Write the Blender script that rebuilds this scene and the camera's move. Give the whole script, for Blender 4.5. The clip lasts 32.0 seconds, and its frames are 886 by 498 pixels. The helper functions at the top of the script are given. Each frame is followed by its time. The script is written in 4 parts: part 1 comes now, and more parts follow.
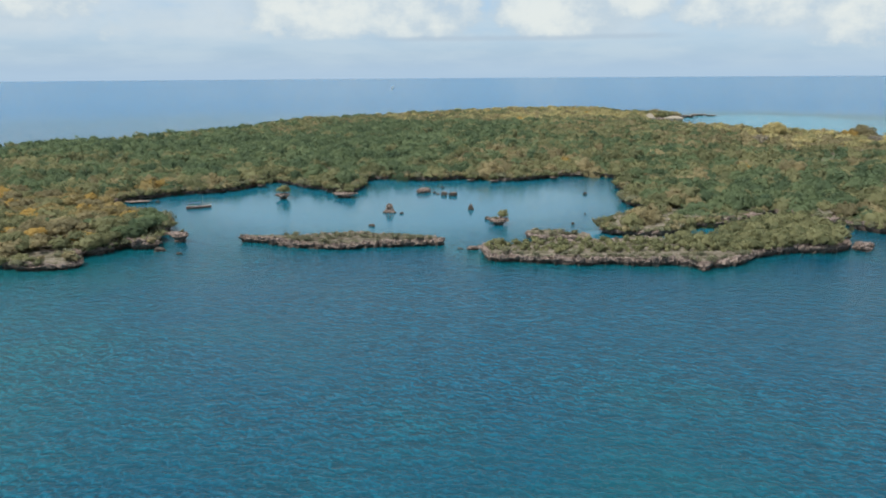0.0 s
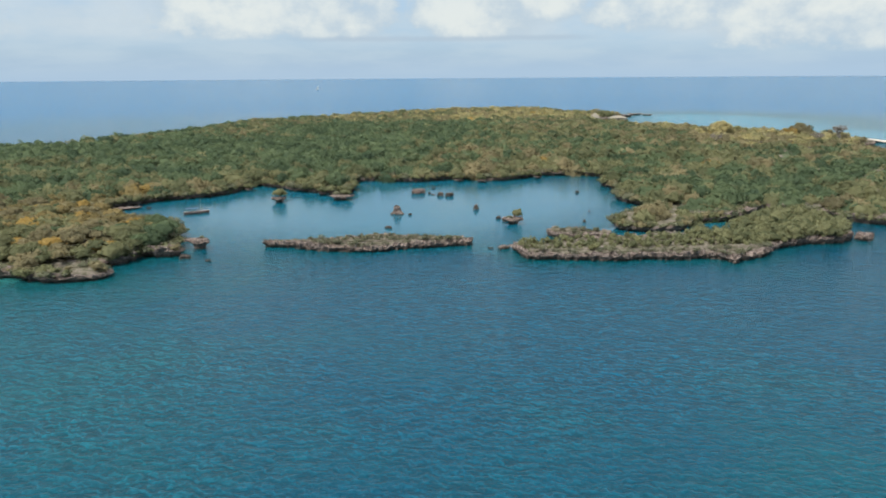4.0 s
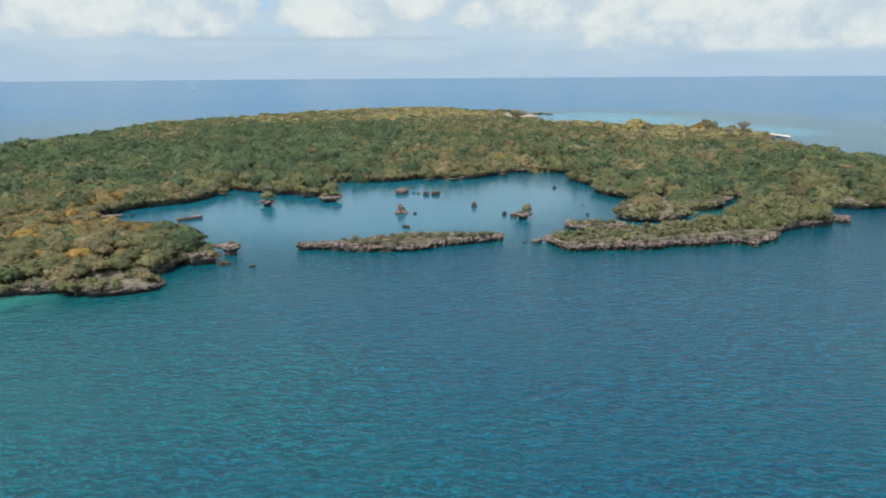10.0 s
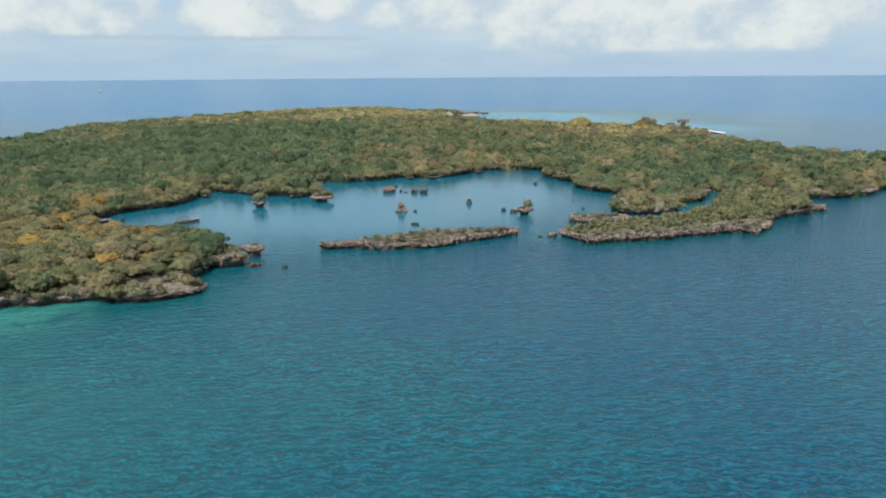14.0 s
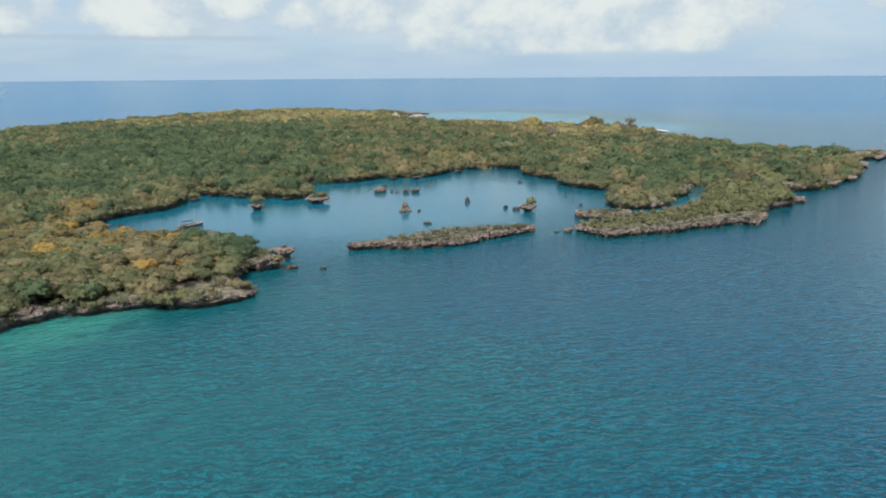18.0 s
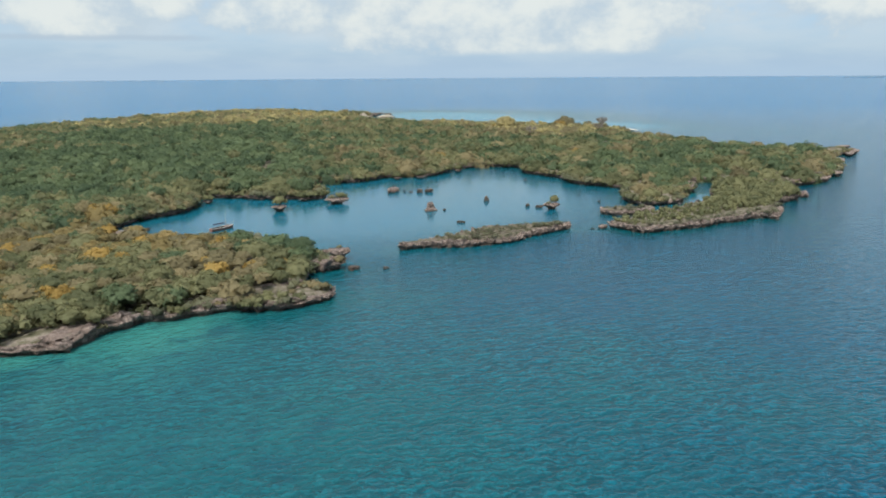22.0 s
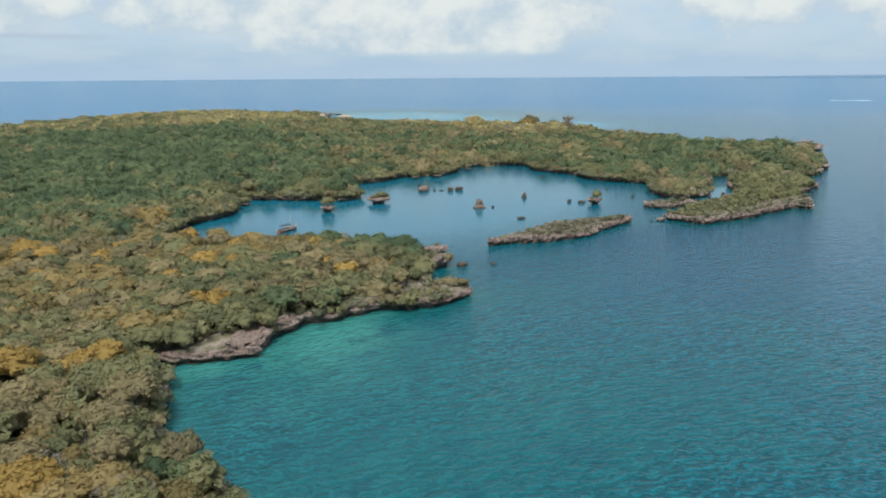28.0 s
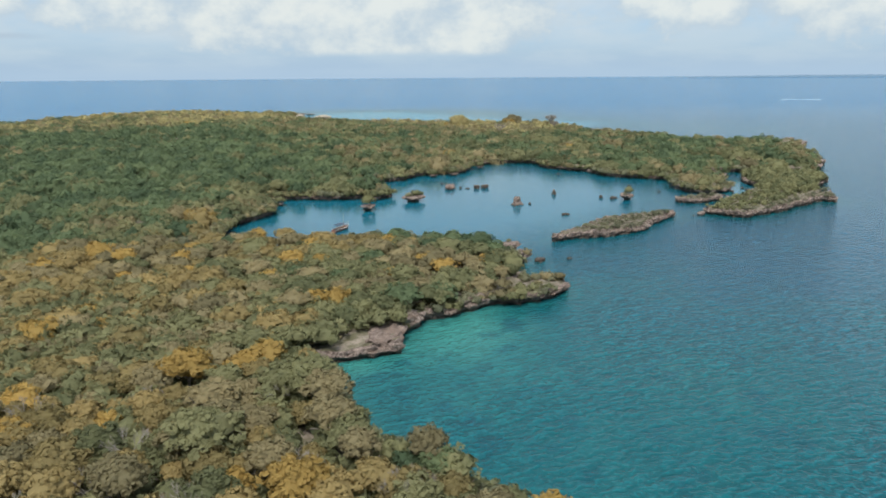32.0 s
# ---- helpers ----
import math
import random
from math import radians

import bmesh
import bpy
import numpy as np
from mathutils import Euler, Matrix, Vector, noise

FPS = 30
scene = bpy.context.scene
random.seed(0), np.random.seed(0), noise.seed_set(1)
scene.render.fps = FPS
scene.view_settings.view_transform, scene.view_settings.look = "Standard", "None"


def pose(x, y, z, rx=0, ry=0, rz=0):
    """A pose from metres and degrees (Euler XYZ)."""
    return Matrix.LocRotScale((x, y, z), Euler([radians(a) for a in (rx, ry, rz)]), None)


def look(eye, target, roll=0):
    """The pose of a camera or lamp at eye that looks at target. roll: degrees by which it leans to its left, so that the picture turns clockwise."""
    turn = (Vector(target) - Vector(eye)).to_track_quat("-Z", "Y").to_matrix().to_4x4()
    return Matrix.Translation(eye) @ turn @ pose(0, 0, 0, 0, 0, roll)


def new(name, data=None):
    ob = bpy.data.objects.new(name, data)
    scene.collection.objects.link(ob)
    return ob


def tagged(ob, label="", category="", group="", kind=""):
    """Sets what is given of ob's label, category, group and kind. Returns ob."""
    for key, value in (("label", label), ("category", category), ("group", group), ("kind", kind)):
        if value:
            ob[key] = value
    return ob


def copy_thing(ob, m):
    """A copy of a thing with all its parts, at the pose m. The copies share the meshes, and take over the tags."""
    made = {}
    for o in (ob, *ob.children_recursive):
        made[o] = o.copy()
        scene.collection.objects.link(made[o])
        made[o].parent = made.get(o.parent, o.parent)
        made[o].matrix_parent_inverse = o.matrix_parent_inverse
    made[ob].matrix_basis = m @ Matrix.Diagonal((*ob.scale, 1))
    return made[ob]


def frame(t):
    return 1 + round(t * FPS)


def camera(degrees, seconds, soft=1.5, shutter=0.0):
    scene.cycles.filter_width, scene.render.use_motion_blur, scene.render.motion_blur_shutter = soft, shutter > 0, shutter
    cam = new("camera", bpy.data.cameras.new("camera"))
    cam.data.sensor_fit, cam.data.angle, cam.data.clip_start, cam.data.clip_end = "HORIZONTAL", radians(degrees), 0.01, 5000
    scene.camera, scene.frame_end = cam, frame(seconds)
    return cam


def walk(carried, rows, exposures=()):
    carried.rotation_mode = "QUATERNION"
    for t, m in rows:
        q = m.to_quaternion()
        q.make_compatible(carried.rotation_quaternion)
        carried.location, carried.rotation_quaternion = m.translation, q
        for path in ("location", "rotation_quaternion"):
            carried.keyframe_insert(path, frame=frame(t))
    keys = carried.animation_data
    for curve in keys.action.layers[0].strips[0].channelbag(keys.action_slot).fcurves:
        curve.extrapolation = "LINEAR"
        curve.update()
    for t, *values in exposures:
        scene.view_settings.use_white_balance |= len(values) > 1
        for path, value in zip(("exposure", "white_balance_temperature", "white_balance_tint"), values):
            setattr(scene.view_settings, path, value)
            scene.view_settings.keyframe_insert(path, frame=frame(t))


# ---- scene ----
cam = camera(62.5, 32.0, soft=1.8)
PATH = [
    (0, (20.112, 2.821, 49.523), (20.046, 4.766, 49.06), -0.4),
    (0.5, (16.119, 2.606, 49.535), (16.079, 4.551, 49.071), -0.4),
    (1, (12.184, 2.38, 49.559), (12.17, 4.326, 49.096), -0.4),
    (1.5, (8.298, 2.243, 49.618), (8.309, 4.188, 49.155), -0.4),
    (2, (4.339, 2.208, 49.696), (4.376, 4.154, 49.233), -0.4),
    (2.5, (0.222, 2.192, 49.743), (0.286, 4.137, 49.28), -0.4),
    (3, (-3.847, 2.092, 49.856), (-3.757, 4.035, 49.393), -0.4),
    (3.5, (-8.067, 1.953, 49.96), (-7.947, 3.895, 49.497), -0.4),
    (5.5, (-23.765, 2.366, 50.109), (-23.542, 4.299, 49.646), -0.4),
    (6, (-27.772, 2.705, 50.093), (-27.523, 4.635, 49.63), -0.4),
    (6.5, (-31.829, 3.207, 50.062), (-31.555, 5.133, 49.599), -0.4),
    (7, (-35.879, 3.704, 50.043), (-35.575, 5.626, 49.579), -0.4),
    (7.5, (-39.875, 4.091, 50.022), (-39.543, 6.008, 49.558), -0.4),
    (8, (-44.023, 4.432, 50.003), (-43.66, 6.344, 49.54), -0.4),
    (8.5, (-48.139, 4.877, 49.98), (-47.746, 6.782, 49.517), -0.4),
    (9, (-52.139, 5.409, 49.94), (-51.717, 7.308, 49.477), -0.3),
    (9.5, (-56.131, 6.138, 49.888), (-55.676, 8.03, 49.425), -0.4),
    (10, (-60.088, 6.834, 49.787), (-59.604, 8.719, 49.324), -0.4),
    (10.5, (-64.08, 7.536, 49.654), (-63.566, 9.413, 49.191), -0.4),
    (11, (-68.131, 8.069, 49.608), (-67.589, 9.938, 49.145), -0.4),
    (11.5, (-71.974, 8.728, 49.581), (-71.406, 10.589, 49.118), -0.4),
    (12, (-75.767, 9.502, 49.489), (-75.175, 11.355, 49.026), -0.4),
    (12.5, (-79.604, 10.506, 49.425), (-78.985, 12.35, 48.962), -0.4),
    (13, (-83.475, 11.681, 49.383), (-82.828, 13.515, 48.92), -0.4),
    (13.5, (-87.397, 12.776, 49.434), (-86.721, 14.601, 48.971), -0.4),
    (14, (-91.152, 13.727, 49.454), (-90.449, 15.541, 48.99), -0.4),
    (14.5, (-95.027, 14.683, 49.468), (-94.297, 16.486, 49.005), -0.4),
    (16.5, (-109.684, 20.115, 49.411), (-108.851, 21.874, 48.948), -0.4),
    (17, (-113.305, 21.606, 49.343), (-112.446, 23.352, 48.88), -0.4),
    (17.5, (-116.932, 23.172, 49.32), (-116.051, 24.907, 48.858), -0.4),
    (18, (-120.54, 24.773, 49.299), (-119.639, 26.498, 48.836), -0.4),
    (18.5, (-124.183, 26.41, 49.296), (-123.262, 28.124, 48.833), -0.4),
    (19, (-127.731, 27.899, 49.358), (-126.79, 29.601, 48.895), -0.4),
    (19.5, (-131.504, 29.42, 49.458), (-130.54, 31.11, 48.995), -0.4),
    (20, (-135.199, 30.992, 49.519), (-134.221, 32.674, 49.057), -0.4),
    (20.5, (-138.799, 32.793, 49.51), (-137.805, 34.465, 49.048), -0.4),
    (21, (-142.286, 34.696, 49.484), (-141.276, 36.358, 49.021), -0.4),
    (21.5, (-145.813, 36.753, 49.469), (-144.787, 38.407, 49.007), -0.4),
    (22, (-149.195, 38.843, 49.428), (-148.154, 40.487, 48.965), -0.4),
    (22.5, (-152.74, 40.932, 49.425), (-151.681, 42.565, 48.962), -0.4),
    (23, (-156.259, 43.074, 49.388), (-155.186, 44.697, 48.926), -0.4),
    (23.5, (-159.903, 45.195, 49.34), (-158.815, 46.809, 48.877), -0.4),
    (24, (-163.532, 47.265, 49.345), (-162.427, 48.866, 48.883), -0.4),
    (24.5, (-167.064, 49.518, 49.289), (-165.944, 51.109, 48.827), -0.4),
    (26.5, (-181.313, 58.888, 49.086), (-180.127, 60.43, 48.623), -0.4),
    (27, (-184.771, 61.321, 49.072), (-183.571, 62.853, 48.609), -0.4),
    (27.5, (-188.33, 63.862, 49.063), (-187.117, 65.384, 48.6), -0.4),
    (28, (-191.573, 66.318, 49.039), (-190.346, 67.828, 48.576), -0.4),
    (28.5, (-195.089, 68.983, 48.983), (-193.847, 70.481, 48.521), -0.4),
    (29, (-198.396, 71.659, 48.962), (-197.142, 73.147, 48.5), -0.4),
    (29.5, (-201.76, 74.528, 48.864), (-200.497, 76.008, 48.401), -0.4),
    (30, (-204.927, 77.274, 48.78), (-203.653, 78.745, 48.317), -0.4),
    (30.5, (-208.392, 80.042, 48.708), (-207.108, 81.503, 48.245), -0.4),
    (31, (-211.739, 82.63, 48.657), (-210.443, 84.081, 48.195), -0.4),
    (31.5, (-215.136, 85.396, 48.59), (-213.827, 86.835, 48.127), -0.4),
    (32, (-218.414, 88.005, 48.546), (-217.081, 89.422, 48.083), -0.4),
]
walk(cam, [(t, look(eye, target, roll)) for t, eye, target, roll in PATH], exposures=[(0, 0.27), (32, 0.27)])

from mathutils.geometry import tessellate_polygon

# ---- light: soft sun through thin cloud, hazy trade-wind sky ----
SUN_AZ, SUN_EL = 232.0, 56.0


def sun_light():
    lamp = bpy.data.lights.new("sun", "SUN")
    lamp.energy, lamp.angle, lamp.color = 3.6, radians(12), (1.0, 0.96, 0.90)
    ob = new("sun", lamp)
    a, e = radians(SUN_AZ), radians(SUN_EL)
    way = Vector((math.sin(a) * math.cos(e), math.cos(a) * math.cos(e), math.sin(e)))
    ob.matrix_world = look(way * 900, (0, 0, 0))


class Nodes:
    """Short calls for building a node tree."""

    def __init__(self, tree):
        self.tree = tree
        tree.nodes.clear()

    def add(self, kind, **inputs):
        n = self.tree.nodes.new(kind)
        for k, v in inputs.items():
            self.put(n.inputs[k.replace("_", " ")], v)
        return n

    def attribute(self, name):
        n = self.tree.nodes.new("ShaderNodeAttribute")
        n.attribute_name = name
        return n.outputs["Fac"]

    def put(self, socket, v):
        if isinstance(v, bpy.types.NodeSocket):
            self.tree.links.new(v, socket)
        else:
            socket.default_value = v

    def math(self, op, a, b=0.0, c=0.0, clamp=False):
        n = self.tree.nodes.new("ShaderNodeMath")
        n.operation, n.use_clamp = op, clamp
        for i, v in enumerate((a, b, c)):
            self.put(n.inputs[i], v)
        return n.outputs[0]

    def mix(self, fac, a, b, kind="MIX"):
        n = self.tree.nodes.new("ShaderNodeMixRGB")
        n.blend_type = kind
        for i, v in enumerate((fac, a, b)):
            self.put(n.inputs[i], (*v, 1) if isinstance(v, tuple) and len(v) == 3 else v)
        return n.outputs[0]

    def ramp(self, fac, lo, hi):
        n = self.tree.nodes.new("ShaderNodeMapRange")
        n.interpolation_type = "SMOOTHSTEP"
        self.put(n.inputs["Value"], fac)
        self.put(n.inputs["From Min"], lo)
        self.put(n.inputs["From Max"], hi)
        return n.outputs["Result"]

    def noise(self, vector, scale, detail=3.0, rough=0.55, lac=2.0):
        n = self.add("ShaderNodeTexNoise", Scale=scale, Detail=detail, Roughness=rough, Lacunarity=lac)
        if vector is not None:
            self.put(n.inputs["Vector"], vector)
        return n.outputs["Fac"]

    def stretch(self, vector, scale, turn=0.0):
        n = self.add("ShaderNodeMapping", Scale=scale, Rotation=(0, 0, radians(turn)))
        self.put(n.inputs["Vector"], vector)
        return n.outputs["Vector"]


# Cumulus banks: azimuth, elevation, half width, half height (degrees), strength.
CLOUDS = [
    (-31, 5.4, 4.5, 1.9, 0.75), (-42, 5.2, 9.0, 2.6, 0.6), (-11, 5.6, 5.5, 2.9, 0.85), (-4, 5.0, 5.0, 2.6, 1.05), (7.5, 5.4, 5.5, 3.0, 1.05), (13.0, 5.4, 2.6, 1.7, 0.9),
    (20, 4.6, 6.0, 1.6, 0.75), (29, 4.6, 6.0, 2.6, 0.9), (38, 3.9, 7.5, 3.3, 0.95), (46, 4.4, 5.0, 3.2, 1.05), (62, 5.2, 6.5, 2.3, 0.75), (71, 4.9, 6.0, 2.4, 0.75), (86, 5.0, 9.0, 2.4, 0.6),
]


def sky():
    world = bpy.data.worlds.new("sky")
    scene.world = world
    world.use_nodes = True
    n = Nodes(world.node_tree)
    geo = n.add("ShaderNodeTexCoord").outputs["Generated"]
    sep = n.add("ShaderNodeSeparateXYZ", Vector=geo)
    x, y, z = sep.outputs
    zc = n.math("MAXIMUM", z, 0.012)
    vec = n.add("ShaderNodeCombineXYZ", X=x, Y=y, Z=zc).outputs[0]
    tex = n.add("ShaderNodeTexSky")
    tex.sky_type, tex.sun_disc = "NISHITA", False
    tex.sun_elevation, tex.sun_rotation = radians(SUN_EL), radians(SUN_AZ)
    tex.air_density, tex.dust_density = 1.0, 1.6
    n.put(tex.inputs["Vector"], vec)
    az = n.math("MULTIPLY", n.math("ARCTAN2", x, y), 57.2958)
    el = n.math("MULTIPLY", n.math("ARCSINE", z), 57.2958)
    puff = n.noise(n.stretch(geo, (1, 1, 1.3)), 15.0, 10.0, 0.58)
    fine = n.noise(n.stretch(geo, (1, 1, 1.6)), 70.0, 6.0, 0.6)
    big = n.noise(geo, 3.0, 4.0, 0.55)
    body = None
    for a, e, w, h, s in CLOUDS:
        da = n.math("DIVIDE", n.math("SUBTRACT", az, a), w)
        de = n.math("DIVIDE", n.math("SUBTRACT", el, e), h)
        q = n.math("ADD", n.math("MULTIPLY", da, da), n.math("MULTIPLY", de, de))
        g = n.math("MULTIPLY", n.math("SUBTRACT", 1.45, q), s)
        body = g if body is None else n.math("MAXIMUM", body, g)
    high = n.math("MULTIPLY", n.ramp(el, 7.0, 14.0), n.math("SUBTRACT", n.math("MULTIPLY", n.noise(geo, 2.2, 5.0), 3.0), n.math("SUBTRACT", 1.5, n.math("MULTIPLY", n.ramp(el, 45.0, 65.0), 1.0))))
    body = n.math("MAXIMUM", body, high)
    lumps = n.math("MULTIPLY", n.math("SUBTRACT", puff, 0.5), 2.6)
    crisp = n.math("MULTIPLY", n.math("SUBTRACT", fine, 0.5), 0.7)
    dense = n.math("ADD", n.math("ADD", n.math("MINIMUM", body, 0.9), lumps), crisp)
    flat = n.ramp(n.math("ADD", el, n.math("MULTIPLY", n.math("SUBTRACT", big, 0.5), 1.2)), n.math("SUBTRACT", 2.45, n.math("MULTIPLY", n.ramp(az, 17.0, 30.0), 1.2)), n.math("SUBTRACT", 2.85, n.math("MULTIPLY", n.ramp(az, 17.0, 30.0), 1.0)))
    cover = n.math("MULTIPLY", n.ramp(dense, 0.05, 0.6), flat)
    bright = n.ramp(n.math("ADD", n.math("ADD", dense, n.math("MULTIPLY", lumps, 0.5)), n.math("MULTIPLY", n.math("MINIMUM", el, 9.0), 0.06)), 0.35, 1.75)
    white = n.mix(bright, (0.47, 0.575, 0.66), (0.72, 0.765, 0.745))
    white = n.mix(n.ramp(el, 48.0, 68.0), white, n.mix(bright, (1.90, 2.02, 2.12), (3.00, 3.08, 3.10)))
    haze = n.math("MAXIMUM", n.ramp(el, 7.0, -0.3), n.math("MULTIPLY", n.ramp(el, 50.0, 8.0), 0.82))
    blue = n.mix(1.0, tex.outputs[0], (0.112, 0.134, 0.160), "MULTIPLY")
    clear = n.mix(n.math("MULTIPLY", haze, 0.85), blue, (0.405, 0.555, 0.725))
    veil = n.math("MULTIPLY", n.ramp(n.noise(n.stretch(geo, (1, 1, 5.0)), 8.0, 6.0), 0.34, 0.66), n.math("MULTIPLY", n.ramp(el, -0.5, 1.8), 0.62))
    clear = n.mix(veil, clear, (0.505, 0.615, 0.695))
    bank = n.math("MULTIPLY", n.ramp(n.noise(n.stretch(geo, (1, 1, 2.2)), 5.5, 5.0), 0.36, 0.58), n.math("MULTIPLY", n.ramp(el, 2.0, 3.2), n.ramp(el, 16.0, 8.0)))
    clear = n.mix(n.math("MULTIPLY", bank, 0.7), clear, n.mix(puff, (0.44, 0.545, 0.64), (0.70, 0.755, 0.765)))
    pale = n.math("MULTIPLY", n.ramp(el, 7.5, 13.0), n.ramp(el, 42.0, 22.0))
    clear = n.mix(n.math("MULTIPLY", pale, 0.6), clear, (0.50, 0.68, 0.84))
    # A long dark cloud base under the northern bank.
    line = n.math("MULTIPLY", n.ramp(n.math("ABSOLUTE", n.math("SUBTRACT", n.math("ADD", el, n.math("MULTIPLY", n.math("SUBTRACT", puff, 0.5), 0.4)), 2.68)), 0.30, 0.03), n.math("MULTIPLY", n.ramp(az, -9.0, -3.0), n.ramp(az, 17.0, 13.0)))
    colour = n.mix(n.math("MULTIPLY", cover, 0.9), clear, white)
    colour = n.mix(n.math("MULTIPLY", line, 0.6), colour, (0.40, 0.50, 0.60))
    back = n.add("ShaderNodeBackground", Color=colour, Strength=0.905)
    out = n.add("ShaderNodeOutputWorld")
    n.put(out.inputs[0], back.outputs[0])


sun_light()
sky()


# ---- materials ----
def material(name):
    m = bpy.data.materials.new(name)
    m.use_nodes = True
    return m, Nodes(m.node_tree)


def finish(n, colour, rough=0.8, bump=None, strength=0.4, distance=0.1, spec=0.3, metal=0.0, through_light=0.0):
    p = n.add("ShaderNodeBsdfPrincipled", Roughness=rough, Metallic=metal)
    n.put(p.inputs["Base Color"], (*colour, 1) if isinstance(colour, tuple) and len(colour) == 3 else colour)
    p.inputs["Specular IOR Level"].default_value = spec
    if bump is not None:
        b = n.add("ShaderNodeBump", Strength=strength, Distance=distance, Height=bump)
        n.put(p.inputs["Normal"], b.outputs[0])
    shader = p.outputs[0]
    if through_light:
        t = n.add("ShaderNodeBsdfTranslucent")
        n.put(t.inputs[0], (*colour, 1) if isinstance(colour, tuple) and len(colour) == 3 else colour)
        mixed = n.add("ShaderNodeMixShader", Fac=through_light)
        n.put(mixed.inputs[1], shader)
        n.put(mixed.inputs[2], t.outputs[0])
        shader = mixed.outputs[0]
    out = n.add("ShaderNodeOutputMaterial")
    n.put(out.inputs[0], shader)


def where(n):
    return n.add("ShaderNodeNewGeometry").outputs["Position"]


def leaf_material(name, dark, light, accent):
    """Foliage: tone per tree (attribute in the woods, object random on single trees), jitter per leaf clump, lacy clump edges."""
    m, n = material(name)
    geo = n.add("ShaderNodeNewGeometry")
    pos = geo.outputs["Position"]
    per_leaf = geo.outputs["Random Per Island"]
    tone, lace = n.attribute("tone"), n.attribute("lace")
    obj = n.add("ShaderNodeObjectInfo").outputs["Random"]
    mixed = n.math("FRACT", n.math("ADD", tone, obj))
    patch, grain = n.noise(pos, 0.45, 3.0), n.noise(pos, 1.9, 4.0, 0.65)
    f = n.math("ADD", n.math("MULTIPLY", mixed, 0.86), n.math("ADD", 0.01, n.math("MULTIPLY", per_leaf, 0.13)))
    f = n.math("ADD", f, n.math("MULTIPLY", n.math("SUBTRACT", patch, 0.5), 0.4))
    f = n.math("ADD", f, n.math("MULTIPLY", n.math("SUBTRACT", grain, 0.5), 0.3), clamp=True)
    colour = n.mix(f, dark, light)
    colour = n.mix(n.math("MULTIPLY", n.ramp(grain, 0.55, 0.8), 0.25), colour, accent)
    p = n.add("ShaderNodeBsdfPrincipled", Roughness=0.7)
    p.inputs["Specular IOR Level"].default_value = 0.15
    n.put(p.inputs["Base Color"], colour)
    height = n.math("ADD", n.math("MULTIPLY", n.noise(pos, 1.3, 3.0), 1.0), n.math("MULTIPLY", grain, 0.5))
    b = n.add("ShaderNodeBump", Strength=0.22, Distance=0.35, Height=height)
    n.put(p.inputs["Normal"], b.outputs[0])
    t = n.add("ShaderNodeBsdfTranslucent")
    n.put(t.inputs[0], colour)
    lit = n.add("ShaderNodeMixShader", Fac=0.5)
    n.put(lit.inputs[1], p.outputs[0])
    n.put(lit.inputs[2], t.outputs[0])
    gaps = n.math("MULTIPLY", lace, n.math("GREATER_THAN", n.noise(pos, 2.6, 3.0, 0.65), 0.53))
    out_mix = n.add("ShaderNodeMixShader", Fac=gaps)
    n.put(out_mix.inputs[1], lit.outputs[0])
    n.put(out_mix.inputs[2], n.add("ShaderNodeBsdfTransparent").outputs[0])
    n.put(n.add("ShaderNodeOutputMaterial").inputs[0], out_mix.outputs[0])
    return m


# Distance haze is put into the blue here, far-shore sunlight into lime.
LEAVES = {
    "green": leaf_material("dark_green_foliage", (0.060, 0.094, 0.052), (0.150, 0.192, 0.096), (0.20, 0.24, 0.12)),
    "olive": leaf_material("olive_foliage", (0.108, 0.120, 0.060), (0.236, 0.232, 0.116), (0.28, 0.27, 0.14)),
    "dry": leaf_material("dry_foliage", (0.158, 0.142, 0.078), (0.305, 0.256, 0.138), (0.35, 0.295, 0.16)),
    "amber": leaf_material("amber_foliage", (0.165, 0.140, 0.062), (0.345, 0.266, 0.116), (0.39, 0.31, 0.14)),
    "gold": leaf_material("golden_foliage", (0.280, 0.196, 0.062), (0.430, 0.296, 0.092), (0.47, 0.34, 0.12)),
    "lime": leaf_material("yellow_green_foliage", (0.225, 0.215, 0.105), (0.420, 0.360, 0.170), (0.48, 0.41, 0.20)),
    "shrub": leaf_material("coastal_shrub_foliage", (0.112, 0.122, 0.076), (0.222, 0.218, 0.134), (0.26, 0.25, 0.15)),
}


def bark_material():
    m, n = material("grey_bark")
    pos = where(n)
    c = n.mix(n.noise(pos, 3.0, 4.0), (0.10, 0.085, 0.07), (0.34, 0.30, 0.25))
    finish(n, c, 0.9, n.noise(n.stretch(pos, (6, 6, 1.5)), 2.0, 4.0), 0.6, 0.05)
    return m


